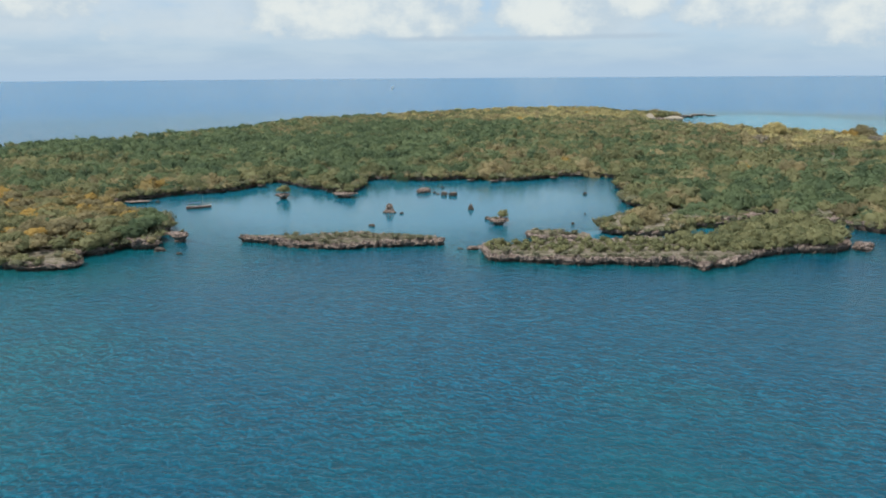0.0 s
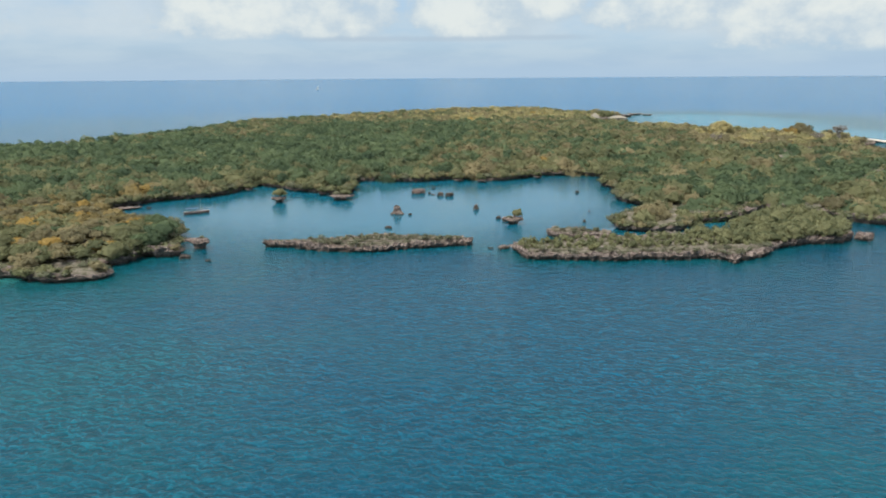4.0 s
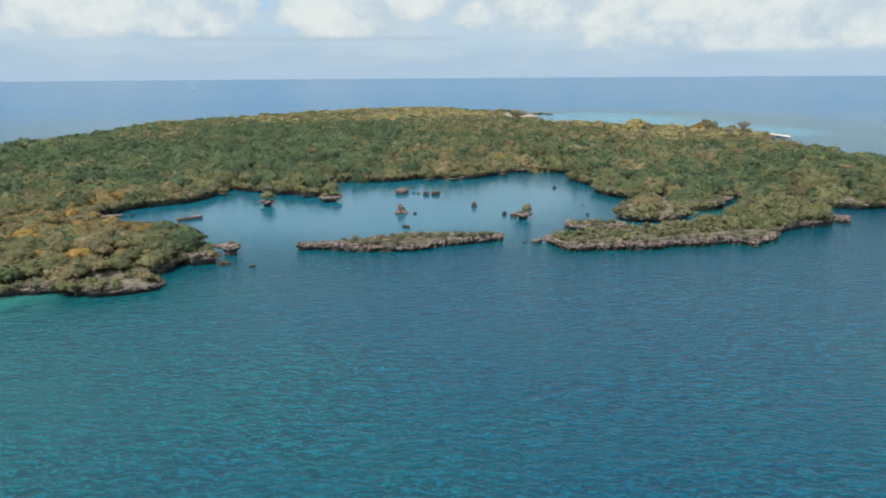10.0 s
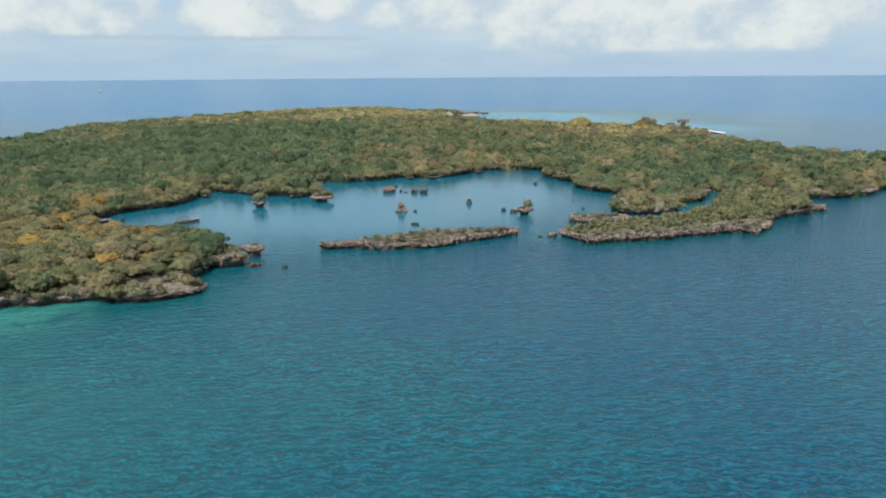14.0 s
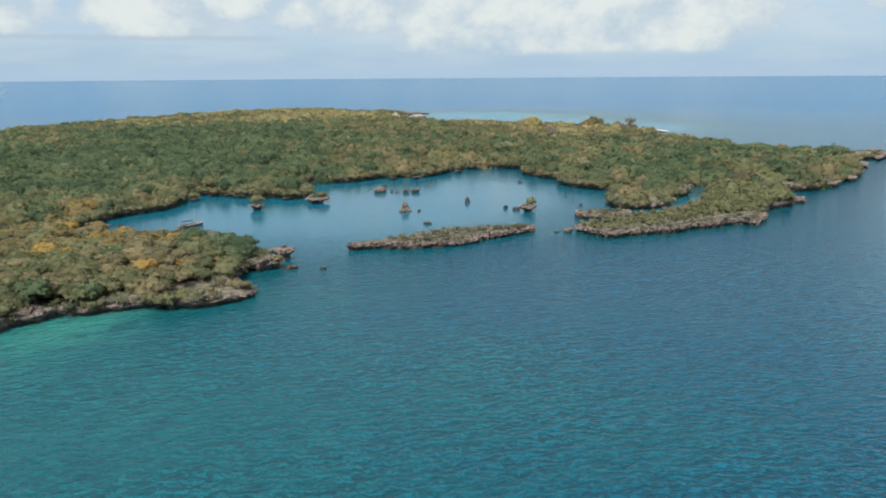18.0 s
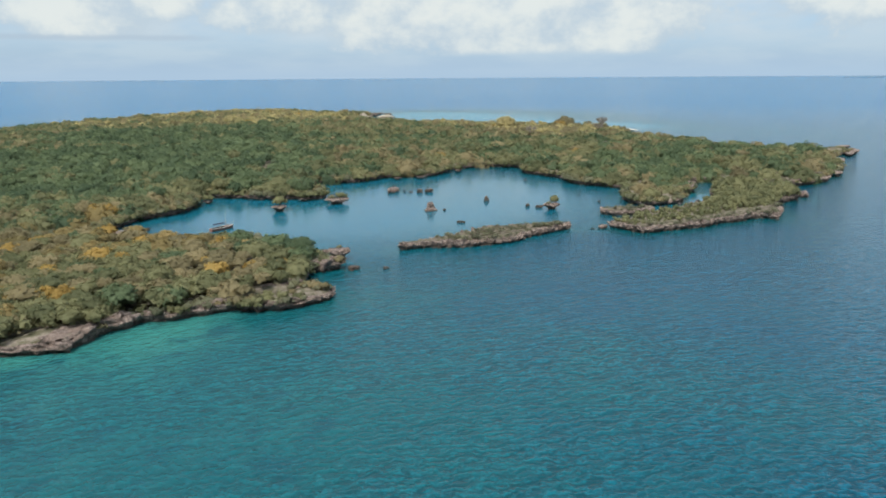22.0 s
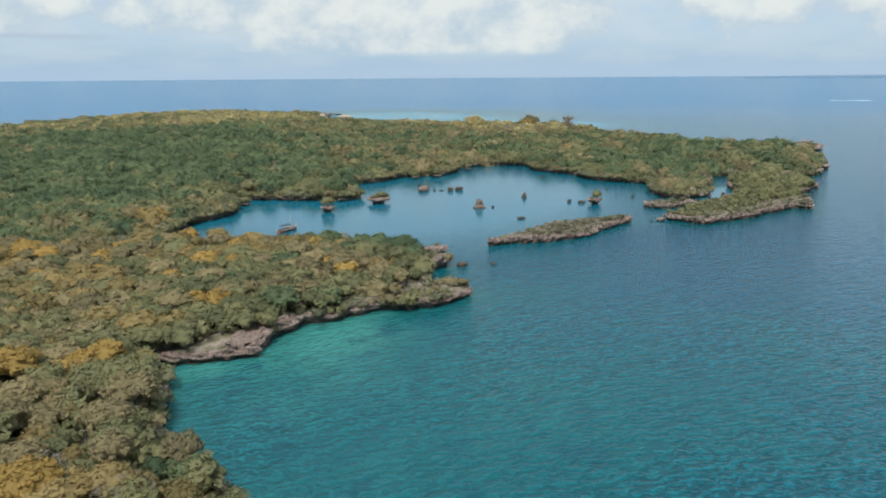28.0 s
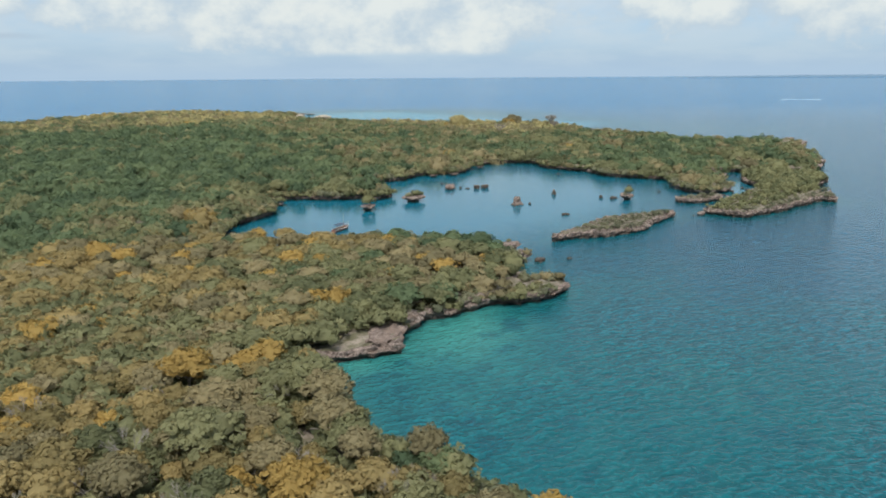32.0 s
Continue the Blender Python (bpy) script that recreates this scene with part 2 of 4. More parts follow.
def rock_material(name="coral_limestone", band_top=1.25):
    """Pitted coral limestone: grey-pink top, rusty face, darker band at the tide."""
    m, n = material(name)
    geo = n.add("ShaderNodeNewGeometry")
    pos = geo.outputs["Position"]
    big, mid, fine = n.noise(pos, 0.22, 4.0), n.noise(pos, 1.1, 5.0, 0.65), n.noise(pos, 4.5, 5.0, 0.7)
    c = n.mix(n.ramp(mid, 0.3, 0.7), (0.085, 0.066, 0.056), (0.330, 0.258, 0.218))
    c = n.mix(n.ramp(big, 0.45, 0.7), c, (0.205, 0.150, 0.120))
    c = n.mix(n.math("MULTIPLY", n.ramp(fine, 0.5, 0.75), 0.7), c, (0.055, 0.045, 0.038))
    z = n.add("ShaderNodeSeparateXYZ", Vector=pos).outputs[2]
    # Darker towards the waterline, with a ragged upper edge.
    weed = n.ramp(n.math("ADD", z, n.math("MULTIPLY", mid, 0.8)), band_top, band_top - 0.65)
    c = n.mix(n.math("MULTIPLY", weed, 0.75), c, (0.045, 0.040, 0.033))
    pits = n.add("ShaderNodeTexVoronoi", Scale=2.2)
    n.put(pits.inputs["Vector"], pos)
    h = n.math("ADD", n.math("MULTIPLY", pits.outputs["Distance"], 0.7), n.math("MULTIPLY", fine, 0.8))
    finish(n, c, 0.92, h, 1.0, 0.6, 0.2)
    return m


def soil_material():
    m, n = material("leaf_litter_and_rock")
    pos = where(n)
    c = n.mix(n.ramp(n.noise(pos, 0.5, 5.0), 0.35, 0.65), (0.075, 0.070, 0.040), (0.185, 0.155, 0.125))
    c = n.mix(n.math("MULTIPLY", n.ramp(n.noise(pos, 2.5, 4.0), 0.45, 0.7), 0.6), c, (0.07, 0.065, 0.03))
    finish(n, c, 0.95, n.noise(pos, 1.6, 5.0), 0.8, 0.3)
    return m


def sand_material():
    m, n = material("pale_coral_sand")
    pos = where(n)
    c = n.mix(n.noise(pos, 0.3, 5.0), (0.38, 0.33, 0.26), (0.52, 0.46, 0.38))
    finish(n, c, 0.95, n.noise(pos, 2.0, 4.0), 0.3, 0.1)
    return m


def water_material():
    """Sea: colour from the depth of the bed, bluer offshore, crest light painted in; ripples as relief, calmer in the
    lagoon.
    """
    m, n = material("sea_water")
    pos = where(n)
    shallow = n.attribute("shallow")
    calm = n.attribute("calm")
    patch = n.noise(pos, 0.028, 5.0, 0.6)
    weed = n.noise(pos, 0.11, 5.0, 0.65)
    s = n.math("ADD", shallow, n.math("MULTIPLY", n.math("SUBTRACT", patch, 0.5), 0.75), clamp=True)
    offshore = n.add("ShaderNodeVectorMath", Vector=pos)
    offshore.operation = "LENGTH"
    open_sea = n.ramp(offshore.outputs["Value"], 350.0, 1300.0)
    # Base colour turns brighter and bluer away from the island.
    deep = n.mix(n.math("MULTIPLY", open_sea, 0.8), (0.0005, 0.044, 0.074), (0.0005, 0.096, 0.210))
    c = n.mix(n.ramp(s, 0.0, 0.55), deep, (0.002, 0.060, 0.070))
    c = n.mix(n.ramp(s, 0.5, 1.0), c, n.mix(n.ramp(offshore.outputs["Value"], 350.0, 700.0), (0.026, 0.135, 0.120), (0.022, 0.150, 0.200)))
    c = n.mix(n.math("MULTIPLY", calm, 0.7), c, (0.005, 0.094, 0.142))
    c = n.mix(n.math("MULTIPLY", n.math("MULTIPLY", n.ramp(weed, 0.50, 0.68), n.ramp(s, 0.15, 0.6)), 0.6), c, (0.002, 0.042, 0.060))
    swell = n.noise(n.stretch(pos, (0.26, 0.46, 0.3), -14), 1.0, 1.0, 0.45)
    chop = n.noise(n.stretch(pos, (0.50, 1.20, 1.0), -6), 1.0, 2.0, 0.5)
    fine = n.noise(n.stretch(pos, (1.6, 2.6, 1.0), -12), 1.0, 2.0, 0.6)
    trains = []
    for length, turn, bend, loose in ((2.1, -72, 11.0, 2.4), (1.2, -58, 9.0, 2.8)):
        wave = n.add("ShaderNodeTexWave", Scale=0.314 / length, Distortion=bend, Detail=3.0, Detail_Scale=loose, Detail_Roughness=0.6)
        n.put(wave.inputs["Vector"], n.stretch(pos, (1, 1, 1), turn))
        trains.append(wave.outputs["Fac"])
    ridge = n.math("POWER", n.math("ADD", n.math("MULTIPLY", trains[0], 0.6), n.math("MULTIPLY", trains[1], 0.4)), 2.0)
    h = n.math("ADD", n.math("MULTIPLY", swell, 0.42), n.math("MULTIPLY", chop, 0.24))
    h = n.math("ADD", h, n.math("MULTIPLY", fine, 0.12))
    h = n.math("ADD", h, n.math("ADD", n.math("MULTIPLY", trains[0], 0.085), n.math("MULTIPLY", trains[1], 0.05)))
    # Ripple light painted as colour: lighter crests, darker troughs, fainter in the gusts' lee.
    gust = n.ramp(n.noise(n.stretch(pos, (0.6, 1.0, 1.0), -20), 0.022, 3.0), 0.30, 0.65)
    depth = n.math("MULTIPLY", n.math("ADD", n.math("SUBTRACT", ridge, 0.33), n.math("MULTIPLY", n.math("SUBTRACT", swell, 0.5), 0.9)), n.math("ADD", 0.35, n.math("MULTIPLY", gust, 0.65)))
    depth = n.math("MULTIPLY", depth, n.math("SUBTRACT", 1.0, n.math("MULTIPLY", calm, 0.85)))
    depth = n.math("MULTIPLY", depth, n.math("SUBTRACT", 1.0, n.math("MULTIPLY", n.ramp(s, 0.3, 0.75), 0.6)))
    crest_light = n.math("MAXIMUM", 0.66, n.math("ADD", 1.0, n.math("MULTIPLY", depth, 1.25)))
    c = n.mix(1.0, c, n.add("ShaderNodeCombineXYZ", X=crest_light, Y=crest_light, Z=crest_light).outputs[0], "MULTIPLY")
    p = n.add("ShaderNodeBsdfPrincipled", IOR=1.333)
    n.put(p.inputs["Roughness"], n.math("ADD", 0.07, n.math("MULTIPLY", open_sea, 0.14)))
    n.put(p.inputs["Base Color"], c)
    n.put(p.inputs["Specular IOR Level"], n.math("SUBTRACT", n.math("ADD", 0.37, n.math("MULTIPLY", calm, 0.13)), n.math("MULTIPLY", open_sea, 0.10)))
    still = n.math("SUBTRACT", 1.0, n.math("MULTIPLY", calm, 0.85))
    b = n.add("ShaderNodeBump", Distance=0.62, Height=h)
    n.put(b.inputs["Strength"], n.math("MULTIPLY", still, 1.0))
    n.put(p.inputs["Normal"], b.outputs[0])
    out = n.add("ShaderNodeOutputMaterial")
    n.put(out.inputs[0], p.outputs[0])
    return m


def plain(name, colour, rough=0.7, vary=0.25, spec=0.3):
    m, n = material(name)
    pos = n.add("ShaderNodeTexCoord").outputs["Object"]
    dark = tuple(v * (1 - vary) for v in colour)
    c = n.mix(n.noise(pos, 1.7, 5.0), dark, tuple(min(1, v * (1 + vary)) for v in colour))
    finish(n, c, rough, n.noise(pos, 9.0, 3.0), 0.2, 0.03, spec)
    return m


# Small lagoon rocks: the dark band set high enough to cover them.
DARK_ROCK = rock_material("dark_limestone", 2.3)
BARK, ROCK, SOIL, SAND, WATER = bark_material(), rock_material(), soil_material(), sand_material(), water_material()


# ---- the plan of the coast, in metres ----
PENINSULA = [(-77, 225), (-74, 217), (-73, 210.5), (-78, 209.5), (-82.5, 211), (-83.5, 205), (-87, 201.5), (-90.5, 199.5), (-91, 196), (-86, 193.5),
             (-83.5, 190), (-85, 186.5), (-93, 184.5), (-103, 186), (-108, 190), (-114, 191.5), (-120, 190.5), (-125, 193), (-131, 190), (-135, 188.5),
             (-138, 185.5), (-141, 182.5), (-145, 184), (-149, 186.5), (-153, 188), (-156, 190), (-157, 181), (-160, 172), (-163, 164), (-165, 157), (-166, 150)]
WEST_SHORE = [(-163, 143), (-164.5, 134), (-162, 126), (-171, 112), (-188, 97), (-216, 80), (-250, 66), (-330, 60), (-420, 140), (-440, 300),
              (-360, 430), (-290, 500), (-235, 560), (-195, 650), (-150, 790), (-64, 885)]
NORTH_SHORE = [(75, 955), (160, 975), (240, 890), (262, 850), (236, 822), (205, 770), (206, 720), (225, 690), (255, 640), (300, 585), (330, 530),
               (335, 500), (305, 470), (288, 420), (282, 360), (298, 320), (318, 300)]
EAST_SHORE = [(308, 288), (276, 282), (249, 262), (219, 243), (190, 234), (168, 227), (154, 229), (146, 237), (146, 246), (140, 252), (134, 259), (126, 261),
              (117, 254), (110, 245), (101, 241), (92, 239), (85, 230), (76, 227), (68, 229), (63, 234), (69, 246), (80, 255), (90, 262), (86, 278), (82, 290),
              (89, 308), (87, 330), (97, 350)]
LAGOON_NORTH = [(88, 362), (65, 366), (54, 357), (40, 350), (27, 356), (13, 356), (2, 352), (-18, 357), (-30, 350), (-27, 330), (-32, 318),
                (-42, 323), (-52, 329), (-60, 337), (-68, 346), (-76, 346), (-80, 328), (-91, 315), (-104, 310), (-117, 296)]
LAGOON_WEST = [(-126, 289), (-138, 287), (-136, 277), (-121, 272), (-101, 259), (-93, 256), (-84, 246), (-78, 236), (-79, 228)]
MAINLAND = PENINSULA + WEST_SHORE + NORTH_SHORE + EAST_SHORE + LAGOON_NORTH + LAGOON_WEST
ISLET_LONG = [(-50, 220), (-41, 217), (-31, 212), (-17, 209), (-8, 212), (2, 213), (12, 215), (11, 219), (0, 224), (-12, 226), (-26, 224), (-40, 224)]
ISLET_BROAD = [(24, 208), (25, 201), (26.5, 196), (34, 194.5), (50, 191.5), (60, 192.5), (68, 190.5), (77, 191.5), (81, 185.5), (84.5, 188.5), (94, 193),
               (97, 198), (105, 202), (112, 205), (122, 205.5), (130, 211), (133, 221), (129, 233), (120, 240), (110, 237), (101, 229), (96, 222.5), (88, 220.5),
               (80, 217.5), (73, 216.5), (63, 214), (53, 214.5), (44, 212.5), (34, 211.5), (28, 212.5)]
ISLET_SMALL = [(38.5, 228), (39.5, 224), (43.5, 221), (49, 219.5), (56, 219), (58, 221.5), (53, 225), (47, 229), (42, 231.5)]


def smooth_ring(ring, step, rough, seed):
    """A closed curve through the plan's corners (Catmull-Rom), walked in even steps and made ragged."""
    p = np.array(ring, float)
    a, b, c, d = np.roll(p, 1, 0), p, np.roll(p, -1, 0), np.roll(p, -2, 0)
    out = []
    for k in range(len(p)):
        m = max(2, int(np.linalg.norm(c[k] - b[k]) / step))
        t = (np.arange(m) / m)[:, None]
        out.append(0.5 * (2 * b[k] + (c[k] - a[k]) * t + (2 * a[k] - 5 * b[k] + 4 * c[k] - d[k]) * t**2 + (3 * b[k] - a[k] - 3 * c[k] + d[k]) * t**3))
    q = np.concatenate(out)
    n = ring_normals(q)
    off = np.array([1.3 * noise.noise((x * 0.12, y * 0.12, seed)) + 0.8 * noise.noise((x * 0.4, y * 0.4, seed + 9)) for x, y in q])
    return q + n * (off * rough)[:, None]


def ring_normals(q):
    """Outward normals; rings run clockwise or not, so the sign comes from the area."""
    d = np.roll(q, -1, 0) - np.roll(q, 1, 0)
    n = np.stack([d[:, 1], -d[:, 0]], 1) / np.maximum(np.linalg.norm(d, axis=1), 1e-6)[:, None]
    area = np.sum(q[:, 0] * np.roll(q[:, 1], -1) - np.roll(q[:, 0], -1) * q[:, 1])
    return n if area > 0 else -n


def inside(points, ring):
    x, y = points[:, 0], points[:, 1]
    hit = np.zeros(len(points), bool)
    for (x0, y0), (x1, y1) in zip(ring, np.roll(ring, -1, 0)):
        if y0 != y1:
            hit ^= ((y0 > y) != (y1 > y)) & (x < (x1 - x0) * (y - y0) / (y1 - y0) + x0)
    return hit


def coast_distance(points, ring):
    best = np.full(len(points), 1e9)
    for a, b in zip(ring, np.roll(ring, -1, 0)):
        ab = b - a
        t = np.clip(((points - a) @ ab) / max(ab @ ab, 1e-9), 0, 1)
        best = np.minimum(best, np.linalg.norm(points - a - t[:, None] * ab, axis=1))
    return best


RINGS = {name: np.array(ring, float) for name, ring in (("main", MAINLAND), ("long", ISLET_LONG), ("broad", ISLET_BROAD), ("small", ISLET_SMALL))}


def mesh_object(name, verts, faces, mats, indices=None, smooth=False):
    me = bpy.data.meshes.new(name)
    me.from_pydata([tuple(v) for v in verts], [], faces)
    for m in mats if isinstance(mats, (list, tuple)) else [mats]:
        me.materials.append(m)
    if indices is not None:
        me.polygons.foreach_set("material_index", indices)
    if smooth:
        me.polygons.foreach_set("use_smooth", [True] * len(me.polygons))
    me.update()
    return new(name, me)


# Notched sea cliff: height, how far it stands back from the lip.
CLIFF = [(-1.6, 1.8), (0.1, 1.25), (0.6, 1.15), (1.0, 0.7), (1.35, 0.15), (1.75, 0.0), (2.1, 0.1), (2.4, 0.35), (2.65, 0.9), (2.75, 1.7)]


def ground_height(x, y):
    """The land behind the cliffs: nearly flat coral rag, rising a little to the north."""
    rise = 2.0 * max(0.0, min(1.0, (y - 450) / 350)) * max(0.0, min(1.0, (x + 60) / 160))
    return 2.75 + rise + 0.5 * noise.noise((x * 0.03, y * 0.03, 3.0))


def land(name, ring, step, rough, seed, low=1.0, wide=1.0):
    q = smooth_ring(ring, step, rough, seed)
    nrm = ring_normals(q)
    verts, faces, kinds, count = [], [], [], len(q)
    for level, (z, depth) in enumerate(CLIFF):
        for k, (x, y) in enumerate(q):
            back = depth if z > 1.5 else 0.6 * depth
            w = noise.noise((x * 0.25, y * 0.25, level * 0.35 + seed))
            v = noise.noise((x * 0.8, y * 0.8, level * 0.5 + seed)) + 0.9 * noise.noise((x * 1.9, y * 1.9, level * 0.3 + seed))
            if z < 1.5:
                back = back * (1.0 - 0.7 * max(0.0, min(1.0, 3.0 * (1.12 - math.hypot((x + 15) / 118, (y - 300) / 72)))))
            flute = noise.noise((x * 0.9, y * 0.9, seed + 40.0))
            h = 0.80 + 0.55 * noise.noise((x * 0.05, y * 0.05, seed + 5)) + 0.36 * v
            still = max(0.0, min(1.0, 3.0 * (1.12 - math.hypot((x + 15) / 118, (y - 300) / 72))))
            h *= 1.0 - 0.22 * still
            d = (back * (1.0 + 0.7 * w) - 0.9 * v + 1.3 * flute) * wide
            verts.append((x - nrm[k, 0] * d, y - nrm[k, 1] * d, z if z < 0 else z * max(0.3, h * low)))
    for level in range(len(CLIFF) - 1):
        for k in range(count):
            a, b = level * count + k, level * count + (k + 1) % count
            faces.append((a, b, b + count, a + count))
            kinds.append(0)
    top = (len(CLIFF) - 1) * count
    for tri in tessellate_polygon([[Vector((verts[top + k][0], verts[top + k][1], 0)) for k in range(count)]]):
        faces.append(tuple(top + i for i in tri))
        kinds.append(1)
    ob = mesh_object(name, verts, faces, [ROCK, SOIL], kinds)
    bm = bmesh.new()
    bm.from_mesh(ob.data)
    bmesh.ops.recalc_face_normals(bm, faces=bm.faces)
    bm.to_mesh(ob.data)
    bm.free()
    return ob


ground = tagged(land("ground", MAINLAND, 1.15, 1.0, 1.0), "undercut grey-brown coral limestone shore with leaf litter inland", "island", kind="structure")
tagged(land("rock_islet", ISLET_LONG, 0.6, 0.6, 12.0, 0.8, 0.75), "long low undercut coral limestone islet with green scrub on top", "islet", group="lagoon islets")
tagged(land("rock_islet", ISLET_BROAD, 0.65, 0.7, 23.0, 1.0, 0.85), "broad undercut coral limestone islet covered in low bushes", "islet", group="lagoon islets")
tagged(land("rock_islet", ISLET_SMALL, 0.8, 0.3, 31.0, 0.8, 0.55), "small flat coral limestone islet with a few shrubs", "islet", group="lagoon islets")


# ---- the sea: one sheet to the horizon ----
# The entry at (74, 222) paints the pool's bright sky reflection as pale bed.
SHALLOWS = [(-151, 184, 6, 0.4), (74, 222, 10, 0.9), (104, 238, 9, 0.5), (-122, 184, 13, 0.42), (-118, 162, 40, 0.34), (-140, 165, 24, 0.28), (-60, 120, 50, 0.16), (-90, 95, 45, 0.22), (-150, 120, 35, 0.24), (-115, 130, 26, 0.16), (20, 60, 45, 0.18),
            (-60, 185, 24, 0.22), (60, 90, 40, 0.12), (290, 660, 90, 0.85), (375, 560, 70, 0.8), (380, 760, 170, 0.7), (330, 870, 110, 0.55), (420, 430, 110, 0.3), (-130, 280, 14, 0.3),
            (-300, 800, 260, 0.25)]


def sea():
    radii = np.concatenate([np.arange(0, 420, 5.0), np.geomspace(420, 4700, 60)])
    seg, cx, cy = 400, 0.0, 230.0
    ang = np.arange(seg) / seg * 2 * np.pi
    r = np.repeat(radii, seg)
    xy = np.stack([cx + r * np.tile(np.cos(ang), len(radii)), cy + r * np.tile(np.sin(ang), len(radii))], 1)
    z = 31.0 * np.clip((r - 2000) / 2700, 0, 1) ** 2
    verts = np.column_stack([xy, z])
    idx = np.arange(seg)
    faces = []
    for k in range(len(radii) - 1):
        a, b = k * seg + idx, k * seg + (idx + 1) % seg
        faces += list(zip(a.tolist(), (a + seg).tolist(), (b + seg).tolist(), b.tolist()))
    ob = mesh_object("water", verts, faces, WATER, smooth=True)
    d = np.minimum.reduce([coast_distance(xy, ring) for ring in RINGS.values()])
    shallow = 0.42 * np.exp(-d / 9.0)
    for x, y, rad, s in SHALLOWS:
        shallow += s * np.exp(-((xy[:, 0] - x) ** 2 + (xy[:, 1] - y) ** 2) / (rad * rad))
    calm = np.clip((1.22 - np.hypot((xy[:, 0] + 12) / 116, (xy[:, 1] - 302) / 84)) * 1.7, 0, 1)
    calm = np.maximum(calm, np.clip((1.3 - np.hypot((xy[:, 0] - 84) / 30, (xy[:, 1] - 225) / 14)) * 4, 0, 1))
    shallow = shallow * (1 - 0.45 * calm) + 0.22 * calm
    for name, values in (("shallow", np.clip(shallow, 0, 1)), ("calm", calm)):
        ob.data.attributes.new(name, "FLOAT", "POINT").data.foreach_set("value", values)
    return tagged(ob, "blue-green rippled tropical sea, turquoise over the shallows", "sea", kind="structure")


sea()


# ---- trees ----
def ico(level):
    bm = bmesh.new()
    bmesh.ops.create_icosphere(bm, subdivisions=level, radius=1.0)
    v = np.array([tuple(a.co) for a in bm.verts])
    f = np.array([[a.index for a in b.verts] for b in bm.faces])
    bm.free()
    return v, f


ICO = {k: ico(k) for k in (1, 2, 3)}


def crown_template(rng, level, leaves, size, flat=0.62, lobes=7, core=0.85):
    """A crown one unit in radius: a lumpy heart inside a shell of bent leaf clumps. Verts, triangles."""
    cs, rs = [np.array([0, 0, 0.05])], [0.55]
    spread = 2.4 / math.sqrt(lobes)
    for k in range(lobes):
        a = 2.39996 * k + rng.uniform(-0.35, 0.35)
        up = 1.0 - 1.25 * (k + 0.5) / lobes + rng.uniform(-0.08, 0.08)
        side = math.sqrt(max(0.0, 1 - min(1, up * up)))
        d = rng.uniform(0.58, 0.80)
        cs.append(np.array([d * side * math.cos(a), d * side * math.sin(a), d * up * 0.85]))
        rs.append(rng.uniform(0.34, 0.50) * spread)
    cs, rs = np.array(cs), np.array(rs)

    def reach(dirs):
        b = dirs @ cs.T
        disc = rs**2 - (np.sum(cs**2, 1) - b**2)
        t = np.where(disc > 0, b + np.sqrt(np.maximum(disc, 0)), 0.3)
        return t.max(1)

    dirs, tri = ICO[level]
    squash = np.array([1, 1, flat / 0.62 * 0.95])
    v0 = dirs * (reach(dirs) * core)[:, None] * rng.uniform(0.93, 1.06, (len(dirs), 1)) * squash
    g = rng.normal(size=(leaves * 3, 3))
    g /= np.linalg.norm(g, axis=1)[:, None]
    g = g[(g[:, 2] > -0.45)][:leaves]
    centre = g * (reach(g) * rng.uniform(0.86, 1.04, len(g)))[:, None] * squash
    nearest = np.argmin(((centre[:, None] - cs[None] * squash) ** 2).sum(2) / rs**2, 1)
    out = centre - cs[nearest] * squash
    out /= np.linalg.norm(out, axis=1)[:, None]
    out += rng.normal(scale=0.28, size=out.shape)
    out /= np.linalg.norm(out, axis=1)[:, None]
    u = np.cross(out, rng.normal(size=out.shape))
    u /= np.linalg.norm(u, axis=1)[:, None]
    w = np.cross(out, u)
    s = size * rng.uniform(0.6, 1.3, (len(g), 1))
    quad = np.stack([centre - u * s - w * s * 0.7 - out * s * 0.25, centre + u * s * 0.9 - w * s * 0.8, centre + u * s + w * s * 0.75 - out * s * 0.3,
                     centre - u * s * 0.8 + w * s * 0.8], 1).reshape(-1, 3)
    base = len(v0) + 4 * np.arange(len(g))[:, None]
    t1 = np.concatenate([base + np.array([[0, 1, 2]]), base + np.array([[0, 2, 3]])], 1).reshape(-1, 3)
    # Soft shading: every clump and the heart face away from the middle of their lobe.
    near0 = np.argmin(((v0[:, None] - cs[None] * squash) ** 2).sum(2) / rs**2, 1)
    round0 = v0 - 0.75 * cs[near0] * squash
    round0 /= np.linalg.norm(round0, axis=1)[:, None]
    dome = centre / np.linalg.norm(centre, axis=1)[:, None]
    facing = np.concatenate([round0, np.repeat(0.7 * out + 0.45 * dome + rng.normal(scale=0.17, size=out.shape), 4, 0)]) + np.array([0, 0, 0.55])
    facing /= np.linalg.norm(facing, axis=1)[:, None]
    return np.concatenate([v0, quad]), np.concatenate([tri, t1]), facing, np.concatenate([np.zeros(len(v0)), np.ones(len(quad))])


